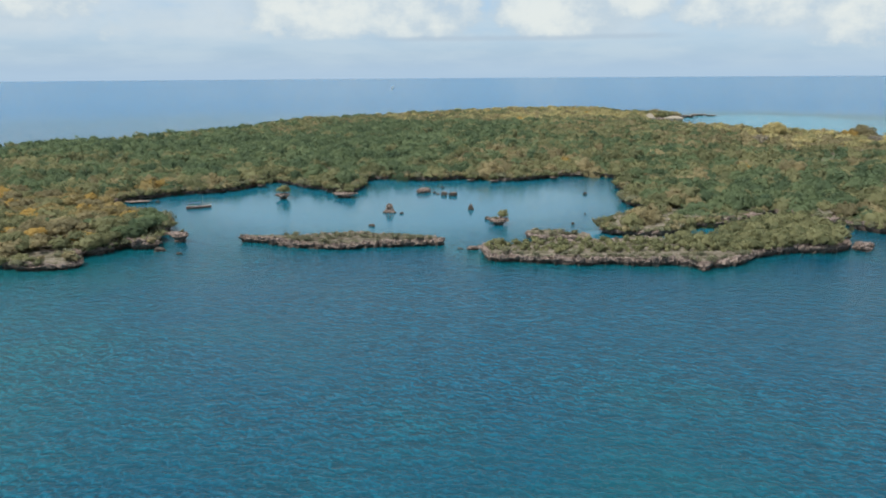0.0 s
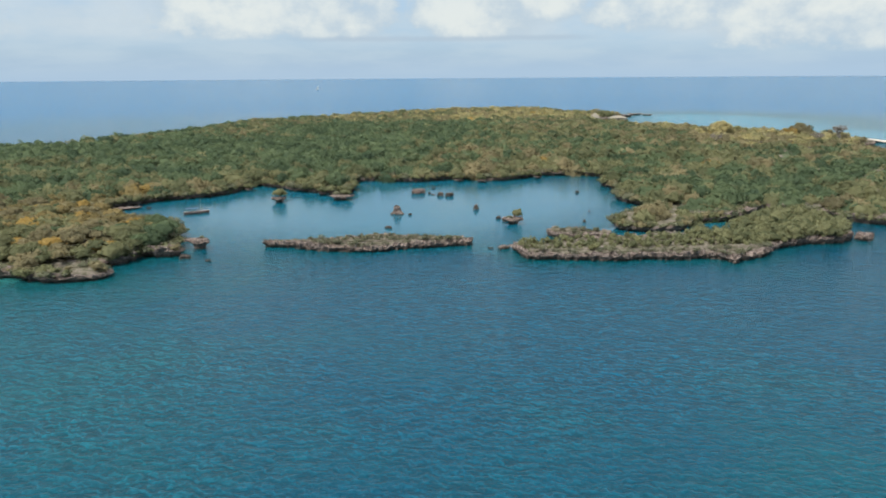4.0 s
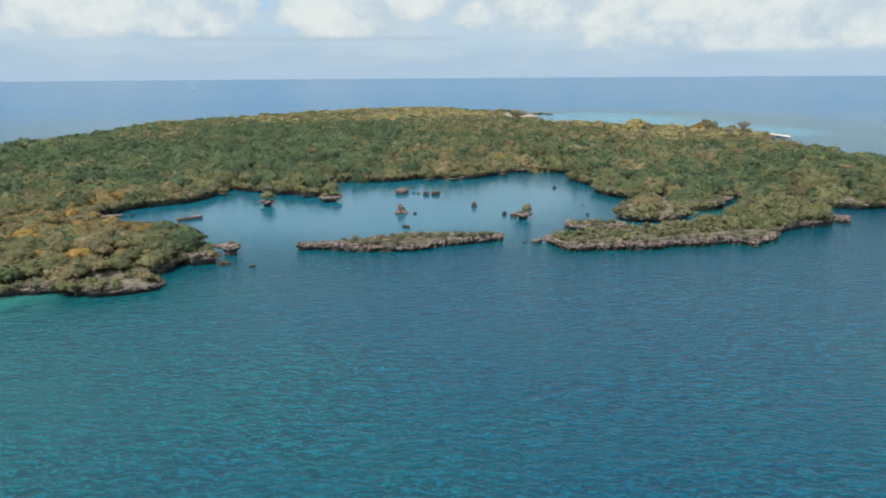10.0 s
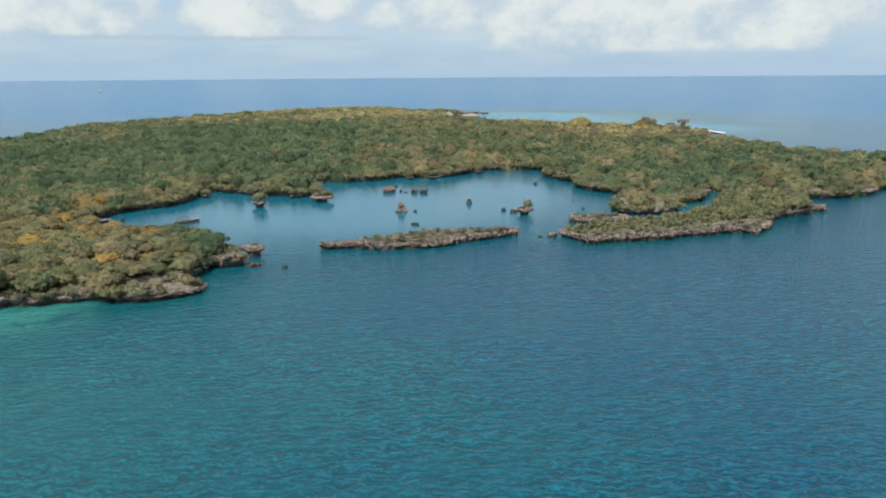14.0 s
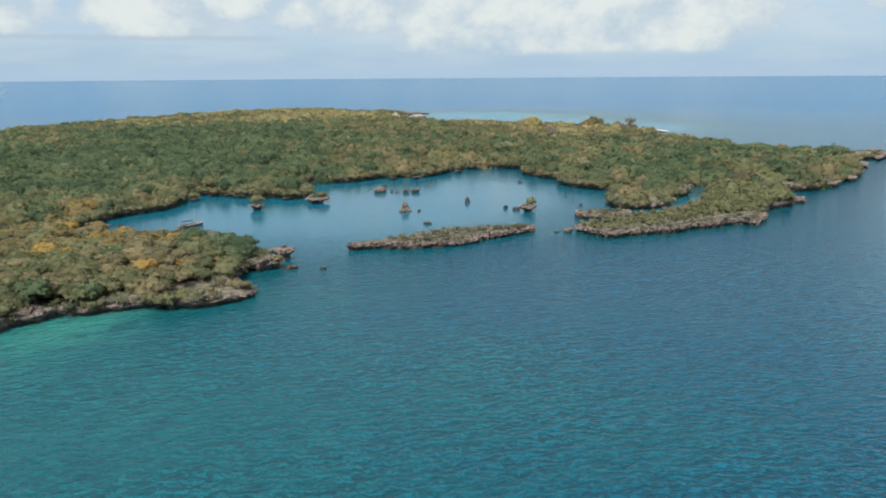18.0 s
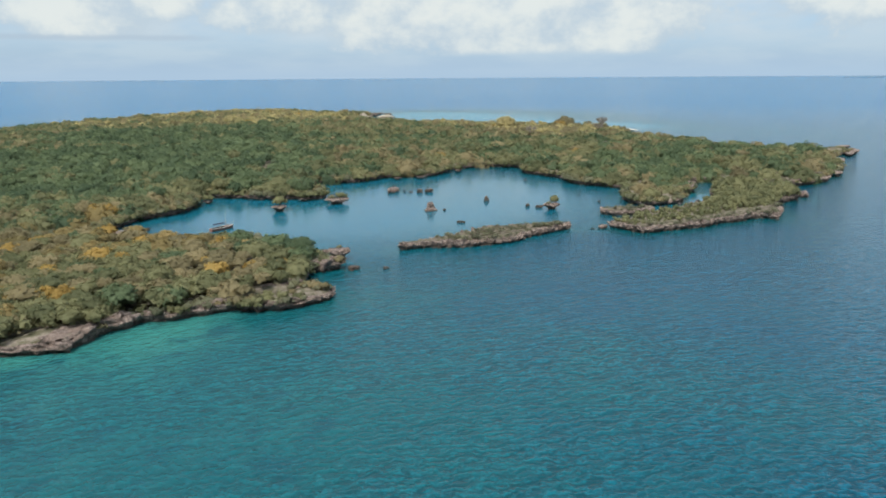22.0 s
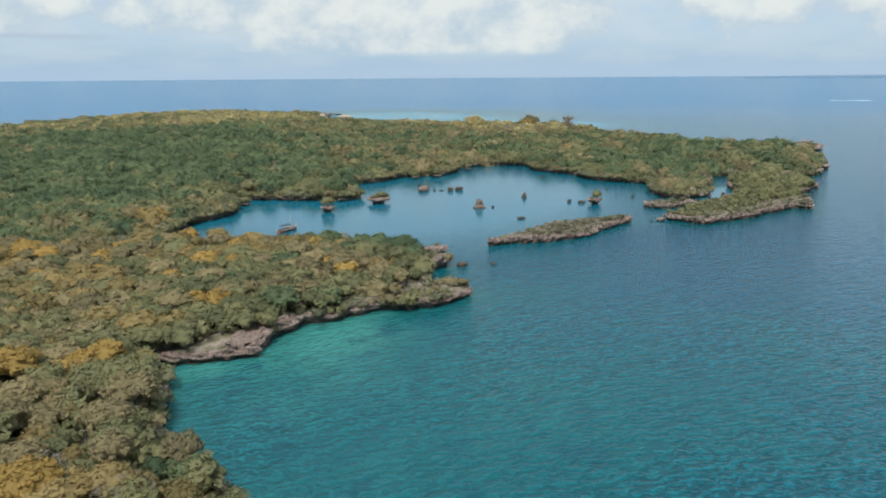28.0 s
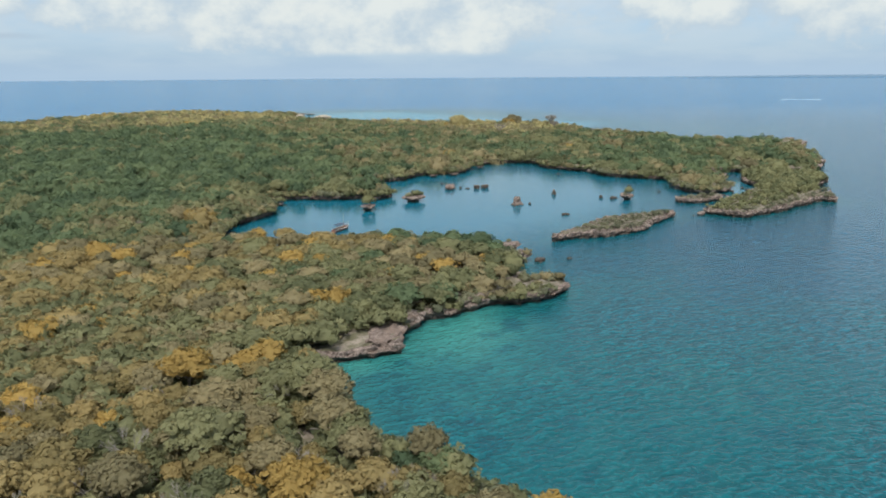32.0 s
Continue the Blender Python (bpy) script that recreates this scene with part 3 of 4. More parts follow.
def leaf_mesh(name, verts, tris, facing, lace, mat, tone=None):
    """A foliage mesh with its soft shading normals."""
    me = bpy.data.meshes.new(name)
    me.vertices.add(len(verts))
    me.vertices.foreach_set("co", np.asarray(verts, np.float32).ravel())
    me.loops.add(tris.size)
    me.loops.foreach_set("vertex_index", tris.ravel().astype(np.int32))
    me.polygons.add(len(tris))
    me.polygons.foreach_set("loop_start", np.arange(0, tris.size, 3, dtype=np.int32))
    me.polygons.foreach_set("use_smooth", np.ones(len(tris), bool))
    me.update(calc_edges=True)
    if tone is not None:
        me.attributes.new("tone", "FLOAT", "POINT").data.foreach_set("value", tone)
    me.attributes.new("lace", "FLOAT", "POINT").data.foreach_set("value", lace)
    me.materials.append(mat)
    me.normals_split_custom_set_from_vertices(facing.tolist())
    return me


def gather(places, shapes):
    """Joins crowns: places hold x, y, z, radius, height scale; shapes are templates."""
    vs, fs, ns, laces, tones, base = [], [], [], [], [], 0
    for x, y, z, r, tall in places:
        v, f, n, lace = shapes[int(rng.integers(len(shapes)))]
        a = rng.uniform(0, 6.28)
        turn = np.array([[math.cos(a), math.sin(a), 0], [-math.sin(a), math.cos(a), 0], [0, 0, 1]])
        vs.append((v * np.array([r, r, r * tall])) @ turn + np.array([x, y, z]))
        ns.append(n @ turn)
        fs.append(f + base)
        laces.append(lace)
        tones.append(np.full(len(v), rng.random()))
        base += len(v)
    return tuple(np.concatenate(some) for some in (vs, fs, ns, laces, tones))


def limb(bm, a, b, r0, r1, sides=6):
    a, b = Vector(a), Vector(b)
    turn = (b - a).to_track_quat("Z", "Y")
    rings = []
    for p, r in ((a, r0), (b, r1)):
        rings.append([bm.verts.new(p + turn @ Vector((r * math.cos(2 * math.pi * k / sides), r * math.sin(2 * math.pi * k / sides), 0))) for k in range(sides)])
    for k in range(sides):
        bm.faces.new((rings[0][k], rings[0][(k + 1) % sides], rings[1][(k + 1) % sides], rings[1][k]))
    bm.faces.new(rings[1])


def bm_mesh(name, bm, mat):
    me = bpy.data.meshes.new(name)
    bmesh.ops.recalc_face_normals(bm, faces=bm.faces)
    bm.to_mesh(me)
    bm.free()
    me.materials.append(mat)
    return me


def part(name, bm, mat, parent, label=""):
    ob = new(name, bm_mesh(name, bm, mat) if isinstance(bm, bmesh.types.BMesh) else bm)
    ob.parent = parent
    if label:
        ob["label"] = label
    return ob


def trunk_bmesh(rng, height, crown_r):
    bm = bmesh.new()
    fork = height * 0.45
    bend = Vector((rng.uniform(-0.4, 0.4), rng.uniform(-0.4, 0.4), fork))
    limb(bm, (0, 0, -0.5), bend, 0.24, 0.17)
    for k in range(5):
        a = 2 * math.pi * k / 5 + rng.uniform(0, 0.8)
        elbow = bend + Vector((math.cos(a) * crown_r * 0.3, math.sin(a) * crown_r * 0.3, height * 0.2))
        tip = elbow + Vector((math.cos(a) * crown_r * 0.35, math.sin(a) * crown_r * 0.35, height * rng.uniform(0.08, 0.22)))
        limb(bm, bend, elbow, 0.12, 0.09, 5)
        limb(bm, elbow, tip, 0.09, 0.04, 5)
    return bm


rng = np.random.default_rng(7)
WORDS = {
    "green": "dark green broad-crowned tree in the coastal forest",
    "olive": "olive-green rounded tree in the dense coastal forest",
    "dry": "brownish olive dry-season tree with a domed crown",
    "amber": "amber-brown dry-season tree with a flattened domed crown",
    "gold": "golden-yellow leaved tree standing out in the forest",
    "lime": "yellow-green domed tree on the sunny far shore",
    "shrub": "low grey-green shrub on bare coral rock",
}


def single_trees(kind, count, height, radius):
    """Model trees of one kind, each crown and trunk a part, to be copied about."""
    models = []
    for k in range(count):
        small = kind == "shrub"
        v, f, facing, lace = crown_template(rng, 1 if small else 2, 240 if small else 1350, 0.105 if small else 0.066, lobes=9 if small else 24, core=0.55 if small else 0.84)
        h, r = height * rng.uniform(0.9, 1.15), radius * rng.uniform(0.9, 1.1)
        up, sink = (0.95, 0.58) if small else (0.72, 0.74)
        v = v * np.array([r, r, r * up]) + np.array([0, 0, h - r * up * sink])
        me = leaf_mesh("crown", v, f, facing, lace, LEAVES[kind])
        tree = new("tree" if kind != "shrub" else "shrub")
        tagged(tree, WORDS[kind], "tree" if kind != "shrub" else "shrub", group="forest trees" if kind != "shrub" else "shore shrubs")
        part("crown", me, None, tree)
        part("trunk", trunk_bmesh(rng, h - r * 0.4, r), BARK, tree)
        models.append(tree)
    return models


def field(x, y, scale, seed):
    return noise.noise((x * scale, y * scale, seed))


def species(x, y):
    """Which tree grows where: dark green to the north-west, dry and golden on the southern peninsula, olive round the lagoon."""
    a = field(x, y, 0.011, 4.0) + 0.8 * field(x, y, 0.045, 8.0) + 0.42 * rng.uniform(-1, 1)
    south = max(0.0, min(1.0, (320 - y) / 80)) * max(0.0, min(1.0, (-60 - x) / 40))
    # Cloud shade and far-shore sunlight also go into leaf colour, by kind of tree.
    shade = max(0.0, min(1.0, (205 - y) / 40)) * max(0.0, min(1.0, (-130 - x) / 20))
    far = max(0.0, min(1.0, (y - 640) / 120)) + max(0.0, min(1.0, (x - 200) / 50)) * max(0.0, min(1.0, (y - 430) / 60))
    west = max(0.0, min(1.0, (y - 330) / 90)) * max(0.0, min(1.0, (90 - x) / 130))
    tip = max(0.0, min(1.0, (x + 168) / 30)) * max(0.0, min(1.0, (252 - y) / 22)) * max(0.0, min(1.0, (-60 - x) / 20))
    dry = a + 0.68 * south - 0.45 * tip - 0.45 * shade + 0.8 * min(far, 1) - 0.62 * west + 0.05 * max(0.0, min(1.0, (x - 40) / 40)) - 0.02
    if rng.random() < 0.9 * south * (1.0 - tip):
        pick = rng.random() + 0.25 * field(x, y, 0.04, 15.0) - 0.36 * max(0.0, min(1.0, (185 - y) / 30))
        return "green" if pick < -0.22 else "olive" if pick < 0.04 else "dry" if pick < 0.24 else "gold" if pick > (0.90 if y > 225 else 0.99) else "amber"
    if dry > 0.62:
        if rng.random() < 0.75 * min(far, 1):
            return "lime"
        return "gold" if rng.random() < 0.02 + 0.04 * min(far, 1) + 0.05 * south else "dry"
    if dry > 0.22:
        return "dry" if rng.random() < 0.45 else "olive"
    if dry > -0.28:
        return "olive" if rng.random() < 0.72 else "green"
    return "green"


# Golden crowns that stand out on the southern shore.
ACCENTS = [(-103, 216), (-105, 207), (-97, 211), (-91, 209), (-127, 238), (-122, 233), (-142, 210), (-196, 197), (-191, 183), (-181, 150), (-166, 185), (-176, 187),
           (-161, 255), (-129, 227), (-161, 128.5), (-138, 204), (-150, 246), (-188, 180), (-117, 214)]


def scatter(ring, step, margin, box):
    x0, y0, x1, y1 = box
    gx, gy = np.meshgrid(np.arange(x0, x1, step), np.arange(y0, y1, step * 0.87))
    gx = gx + (np.arange(gx.shape[0]) % 2)[:, None] * step * 0.5
    p = np.stack([gx.ravel(), gy.ravel()], 1)
    p = p + rng.uniform(-0.36, 0.36, p.shape) * step
    p = p[inside(p, ring)]
    return p[coast_distance(p, ring) > margin]


def build_forest():
    main = RINGS["main"]
    near = scatter(main, 5.0, 1.5, (-300, 60, 170, 420))
    south = (near[:, 1] < 285) & (near[:, 0] < -60)
    wide = scatter(main, 7.9, 2.0, (-300, 60, 170, 420))
    wide = wide[~((wide[:, 1] < 285) & (wide[:, 0] < -60))]
    near = np.concatenate([near[south], wide])
    near = near[(near[:, 1] < 400) & (near[:, 0] > -290)]
    far = scatter(main, 8.6, 2.4, (-450, 50, 350, 990))
    far = far[~((far[:, 1] < 400) & (far[:, 0] > -290) & (far[:, 0] < 170))]
    # The outer ledges of the eastern point carry no trees.
    far = far[~((far[:, 0] > 265) & (far[:, 1] < 345) & (coast_distance(far, main) < 8.5))]
    # Bare rock shelves by the cove and at the spit.
    def bare(p):
        return ((np.hypot((p[:, 0] + 145) / 11, (p[:, 1] - 186.5) / 5.2) < 1) | (np.hypot((p[:, 0] + 90) / 11, (p[:, 1] - 190) / 4.5) < 1)
                | (np.hypot((p[:, 0] + 76) / 6, (p[:, 1] - 213) / 4) < 1) | (np.hypot((p[:, 0] - 76) / 15, (p[:, 1] - 229) / 4.5) < 1))
    near = near[~bare(near)]
    # The stand that the flight passes closest stays as single trees.
    close = (near[:, 0] > -275) & (near[:, 0] < -80) & (near[:, 1] > 90) & (near[:, 1] < 250)
    order = np.argsort(np.hypot(near[:, 0] + 190, near[:, 1] - 140))
    chosen = [k for k in order if close[k]][:300]
    singles, rest = near[chosen], np.delete(near, chosen, 0)
    models = {k: single_trees(k, 4, 5.2, 3.6) for k in ("green", "olive", "dry", "amber", "gold")}
    used = set()
    def nearest(points):
        gaps = [(np.hypot(points[:, 0] - x, points[:, 1] - y)) for x, y in ACCENTS]
        return {int(np.argmin(g)) for g in gaps if g.min() < 5.0}
    accents = nearest(singles)
    for k, (x, y) in enumerate(singles):
        tree = models["gold" if k in accents else species(x, y)][int(rng.integers(4))]
        s = rng.choice((rng.uniform(0.55, 0.8), rng.uniform(0.8, 1.1), rng.uniform(1.0, 1.35)))
        m = Matrix.Translation((x, y, ground_height(x, y) - 0.3)) @ Matrix.Rotation(rng.uniform(0, 6.28), 4, "Z") @ Matrix.Diagonal((s, s, s**0.75 * rng.uniform(0.9, 1.12), 1))
        if tree in used:
            copy_thing(tree, m)
        else:
            tree.matrix_basis = m
            used.add(tree)
    for group in models.values():
        for tree in group:
            if tree not in used:
                for o in (*tree.children, tree):
                    bpy.data.objects.remove(o)
    shapes_near = [crown_template(rng, 2, 260, 0.115, lobes=16) for _ in range(12)]
    shapes_mid = [crown_template(rng, 1, 165, 0.135, lobes=14) for _ in range(12)]
    shapes_far = [crown_template(rng, 1, 62, 0.20, lobes=11) for _ in range(10)]
    under = scatter(main, 4.3, 2.0, (-285, 84, -115, 250))
    under = under[~bare(under)]
    v, f, facing, lace, tone = gather([(x, y, 4.0 + rng.uniform(-0.5, 0.7), rng.uniform(2.2, 3.2), 1.0) for x, y in under], shapes_far)
    tagged(new("understorey", leaf_mesh("understorey", v, f, facing, lace, LEAVES["olive"], tone)), "olive bushes filling the gaps under the forest canopy", "undergrowth", kind="stuff")
    for name, points, shapes in (("forest", rest[rest[:, 1] < 300], shapes_near), ("forest", rest[rest[:, 1] >= 300], shapes_mid), ("far_woodland", far, shapes_far)):
        gold = nearest(points) if name == "forest" else set()
        sets = {}
        for k, (x, y) in enumerate(points):
            kind = "gold" if k in gold else species(x, y)
            if name == "forest":
                top, r, tall = (6.6 if x > -115 and y < 260 else 7.2), (3.8 if y < 285 and x < -60 else 6.0), (0.75 if y < 285 and x < -60 else 0.95)
            elif x > 190:
                top, r, tall = 6.9, 4.6, 0.95
            else:
                top, r, tall = (9.2 if x > 0 else 8.5), 5.4, 1.05
            q = rng.choice((rng.uniform(0.55, 0.8), rng.uniform(0.8, 1.1), rng.uniform(1.0, 1.35)))
            r, tall = r * q, tall * rng.uniform(0.85, 1.15)
            top = top * rng.uniform(0.84, 1.12) + 1.8 * (q - 1) + 1.6 * field(x, y, 0.035, 21.0) - 2.75
            z = top - 0.88 * r * tall
            sets.setdefault(kind, []).append((x, y, z + ground_height(x, y), r, tall))
        for kind, places in sets.items():
            v, f, facing, lace, tone = gather(places, shapes)
            me = leaf_mesh(name, v, f, facing, lace, LEAVES[kind], tone)
            label = "dense " + WORDS[kind].split(" in ")[0].split(" with ")[0].split(" standing")[0] + " canopy"
            tagged(new(name, me), label, "forest", kind="stuff")


build_forest()


# ---- shrubs on the islets and along the cliff tops ----
def build_shrubs():
    models = single_trees("shrub", 4, 1.7, 1.25)
    places, rest = [], []
    for key, step, margin in (("long", 1.8, 0.5), ("small", 1.8, 0.4), ("broad", 2.5, 0.4)):
        ring = RINGS[key]
        lo, hi = ring.min(0), ring.max(0)
        for x, y in scatter(ring, step, margin, (lo[0], lo[1], hi[0], hi[1])):
            if key == "long" and (x < -37 or x > 9):
                continue
            tall = 0.42 + 0.62 * rng.random() ** 2 if key != "broad" else 0.55 + 0.55 * rng.random() ** 2 + 1.3 * max(0.0, min(1.1, 0.6 * field(x, y, 0.06, 2.0) + (x - 78) / 50))
            (places if len(places) < 300 else rest).append((x, y, 1.9, tall * rng.uniform(0.6, 1.25)))
    used = set()
    for x, y, z, s in places:
        k = int(rng.integers(4))
        m = Matrix.Translation((x, y, z - 0.25)) @ Matrix.Rotation(rng.uniform(0, 6.28), 4, "Z") @ Matrix.Diagonal((s * 1.15, s * 1.15, s, 1))
        if k in used:
            copy_thing(models[k], m)
        else:
            models[k].matrix_basis = m
            used.add(k)
    if rest:
        shapes = [crown_template(rng, 1, 70, 0.2) for _ in range(5)]
        v, f, facing, lace, tone = gather([(x, y, 1.8 + 0.9 * s, 1.4 * s, 0.95) for x, y, _, s in rest], shapes)
        tagged(new("islet_scrub", leaf_mesh("islet_scrub", v, f, facing, lace, LEAVES["olive"], tone)), "dense olive bushes on the broad coral islet", "scrub", kind="stuff")


build_shrubs()


def cliff_scrub():
    """Low scrub that hangs over the lip of the shore cliffs, one tangle."""
    ring = RINGS["main"]
    q = smooth_ring(MAINLAND, 1.9, 1.0, 1.0)
    nrm = ring_normals(q)
    shapes = [crown_template(rng, 1, 40, 0.24) for _ in range(6)]
    sets = {"olive": [], "shrub": [], "dry": []}
    for (x, y), (nx, ny) in zip(q, nrm):
        if y > 480 or x < -300:
            continue
        if math.hypot((x + 145) / 12, (y - 187) / 7) < 1 or math.hypot((x + 88) / 5, (y - 188) / 4) < 1:
            continue
        thick = field(x, y, 0.045, 11.0)
        for k in range(3):
            if rng.random() < 0.74 + 0.6 * thick:
                calm = math.hypot((x + 15) / 118, (y - 300) / 72) < 1.1
                back = rng.uniform(-1.3, 2.2) if calm else rng.uniform(-0.5, 3.2)
                pick = rng.random()
                kind = "olive" if pick < 0.5 else ("shrub" if pick < 0.8 else "dry")
                sets[kind].append((x - nx * back, y - ny * back, rng.uniform(0.9, 2.6) if calm else rng.uniform(0.9, 2.0)))
    for kind, places in sets.items():
        v, f, facing, lace, tone = gather([(x, y, 1.4 + 0.5 * r, r, 0.9) for x, y, r in places], shapes)
        ob = new("cliff_scrub", leaf_mesh("cliff_scrub", v, f, facing, lace, LEAVES[kind], tone))
        tagged(ob, "tangled low scrub overhanging the limestone shore", "scrub", kind="stuff")


cliff_scrub()


# ---- rocks standing in the water ----
STUMP = [(-0.9, 0.95), (0.0, 0.92), (0.15, 0.90), (0.35, 0.96), (0.6, 0.92), (0.85, 0.75), (1.0, 0.45)]
MUSHROOM = [(-0.9, 0.50), (0.0, 0.46), (0.22, 0.44), (0.42, 0.62), (0.58, 0.95), (0.75, 1.0), (0.9, 0.92), (1.0, 0.6)]
KNOB = [(-0.9, 1.15), (0.0, 1.1), (0.14, 1.0), (0.26, 0.72), (0.5, 0.60), (0.72, 0.66), (0.88, 0.58), (1.0, 0.3)]
SPIRE = [(-0.9, 1.0), (0.0, 0.97), (0.12, 0.92), (0.3, 0.78), (0.5, 0.55), (0.68, 0.40), (0.86, 0.42), (1.0, 0.26)]
LEDGE = [(-0.9, 0.8), (0.55, 0.8), (0.66, 0.62), (0.74, 0.72), (0.80, 1.0), (0.94, 1.0), (1.0, 0.88)]
BRIDGE = [(0.68, 0.5), (0.72, 0.85), (0.82, 1.0), (0.94, 0.95), (1.0, 0.8)]
TABLE = [(-0.9, 0.66), (0.0, 0.62), (0.3, 0.62), (0.5, 0.80), (0.66, 1.0), (0.86, 1.0), (1.0, 0.86)]


def sea_rock(name, x, y, rx, ry, h, turn, profile, seed, label, group="rocks in the lagoon", mat=None):
    """A limestone rock in the water, notched by the tide as its profile says."""
    seg, verts, faces = 32, [], []
    for k, (z, r) in enumerate(profile):
        for s in range(seg):
            a = 2 * math.pi * s / seg
            n1 = noise.noise((math.cos(a) * 1.3 + seed, math.sin(a) * 1.3, z * 0.8 + seed))
            n2 = noise.noise((math.cos(a) * 4.0 + seed, math.sin(a) * 4.0, z * 3.0))
            n3 = noise.noise((math.cos(a) * 9.0 + seed, math.sin(a) * 9.0, z * 7.0))
            q = r * (1 + 0.5 * n1 + 0.28 * n2 + 0.14 * n3)
            verts.append((rx * q * math.cos(a), ry * q * math.sin(a), (z * h if z > 0 else z) + (0.22 * h * n2 + 0.1 * h * n1 if z > 0.3 else 0)))
    for k in range(len(profile) - 1):
        for s in range(seg):
            a, b = k * seg + s, k * seg + (s + 1) % seg
            faces.append((a, b, b + seg, a + seg))
    top = (len(profile) - 1) * seg
    verts.append((0, 0, h * (1.02 + 0.05 * noise.noise((seed, 0, 0)))))
    faces += [(top + s, top + (s + 1) % seg, len(verts) - 1) for s in range(seg)]
    ob = mesh_object(name, verts, faces, mat or ROCK)
    ob.matrix_basis = pose(x, y, 0, 0, 0, turn)
    return tagged(ob, label, "rock", group=group)


def bush_at(x, y, z, s, kind, seed, tall=1.0):
    """A bush of its own on a rock: a bent stem and a small crown."""
    r = np.random.default_rng(seed)
    v, f, facing, lace = crown_template(r, 2, 330, 0.12)
    v = v * np.array([s, s, s * 0.85 * tall]) + np.array([0, 0, s * 0.6 * tall])
    me = leaf_mesh("crown", v, f, facing, lace, LEAVES[kind])
    bush = new("bush")
    bush.matrix_basis = pose(x, y, z)
    tagged(bush, "rounded yellow-green bush rooted on a coral rock", "bush", group="bushes on rocks")
    part("crown", me, None, bush)
    bm = bmesh.new()
    limb(bm, (0, 0, -0.4), (0.1 * s, 0, 0.45 * s * tall), 0.10, 0.07)
    for k in range(3):
        limb(bm, (0.1 * s, 0, 0.4 * s * tall), (0.5 * s * math.cos(2.1 * k), 0.5 * s * math.sin(2.1 * k), 0.85 * s * tall), 0.06, 0.03, 5)
    part("stem", bm, BARK, bush)


sea_rock("mushroom_rock", -56, 301, 3.0, 2.7, 2.3, 10, MUSHROOM, 1.1, "mushroom-shaped coral rock on a narrow stem, bush on top")
bush_at(-56, 301, 1.9, 3.0, "olive", 11)
sea_rock("mushroom_rock", -31, 304, 4.8, 3.6, 2.2, 0, MUSHROOM, 2.7, "wide mushroom-shaped coral rock carrying low bushes")
bush_at(-29.5, 304, 1.8, 2.6, "olive", 12, 0.8)
bush_at(-33, 304.5, 1.8, 1.8, "shrub", 13, 0.8)
sea_rock("mushroom_rock", 31, 246.5, 3.3, 2.3, 2.3, 15, MUSHROOM, 3.9, "mushroom-shaped coral rock on a narrow stem, green shrub on top")
bush_at(32.4, 246.6, 2.0, 1.9, "olive", 14, 1.25)
bush_at(29.6, 246.3, 1.9, 1.2, "shrub", 15, 0.7)
sea_rock("spire_rock", -8.6, 269.5, 1.9, 1.7, 3.1, 30, KNOB, 4.4, "rust-brown tapering coral stump standing in calm lagoon water")
sea_rock("sea_rock", 1, 316.5, 2.7, 2.1, 2.1, 0, STUMP, 5.2, "square-topped brown coral block in the lagoon")
sea_rock("sea_rock", 10.5, 309.5, 1.4, 1.2, 1.5, 0, STUMP, 6.2, "dark brown coral block beside a larger one", mat=DARK_ROCK)
sea_rock("sea_rock", 14, 308, 1.8, 1.5, 1.5, 20, STUMP, 7.7, "dark brown undercut coral block in the lagoon", mat=DARK_ROCK)
sea_rock("pinnacle_rock", 21.5, 275.5, 1.1, 0.9, 2.0, 0, SPIRE, 8.1, "small dark crooked coral pinnacle in the lagoon", mat=DARK_ROCK)
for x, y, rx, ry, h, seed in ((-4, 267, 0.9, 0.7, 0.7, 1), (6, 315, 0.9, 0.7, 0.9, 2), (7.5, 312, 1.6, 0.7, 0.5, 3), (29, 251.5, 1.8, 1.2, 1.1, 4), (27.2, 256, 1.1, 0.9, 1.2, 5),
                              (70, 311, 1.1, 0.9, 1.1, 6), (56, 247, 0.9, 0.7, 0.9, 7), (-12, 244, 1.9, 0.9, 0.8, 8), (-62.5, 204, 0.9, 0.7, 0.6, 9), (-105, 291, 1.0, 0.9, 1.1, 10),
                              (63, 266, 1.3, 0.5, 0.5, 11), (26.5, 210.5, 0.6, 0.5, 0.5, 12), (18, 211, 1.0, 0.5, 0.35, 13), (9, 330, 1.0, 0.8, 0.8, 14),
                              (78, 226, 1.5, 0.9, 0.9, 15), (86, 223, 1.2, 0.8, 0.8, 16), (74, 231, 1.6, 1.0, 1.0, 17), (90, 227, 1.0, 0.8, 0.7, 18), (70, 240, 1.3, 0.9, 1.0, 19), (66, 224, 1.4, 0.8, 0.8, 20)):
    sea_rock("sea_rock", x, y, rx * 0.8, ry * 0.8, h * 0.9, seed * 40, STUMP, seed * 3.3, "small dark coral rock just above the water", mat=DARK_ROCK)
sea_rock("sea_rock", 22, 210, 1.6, 1.2, 1.1, 0, STUMP, 9.3, "low brown coral block in the gap between the islets", "rocks off the islets")
sea_rock("sea_rock", -70, 208, 1.8, 1.3, 1.0, 0, STUMP, 10.1, "low dark coral rock off the point", "rocks off the islets", DARK_ROCK)
sea_rock("sea_rock", 133.5, 210, 3.2, 2.4, 2.2, 0, STUMP, 11.6, "rounded grey-brown coral rock at the end of the islet", "rocks off the islets")
sea_rock("table_rock", -68.6, 220.4, 2.9, 2.3, 2.9, 10, TABLE, 12.9, "flat table of coral rock overhanging its dark stem", "rocks off the islets")
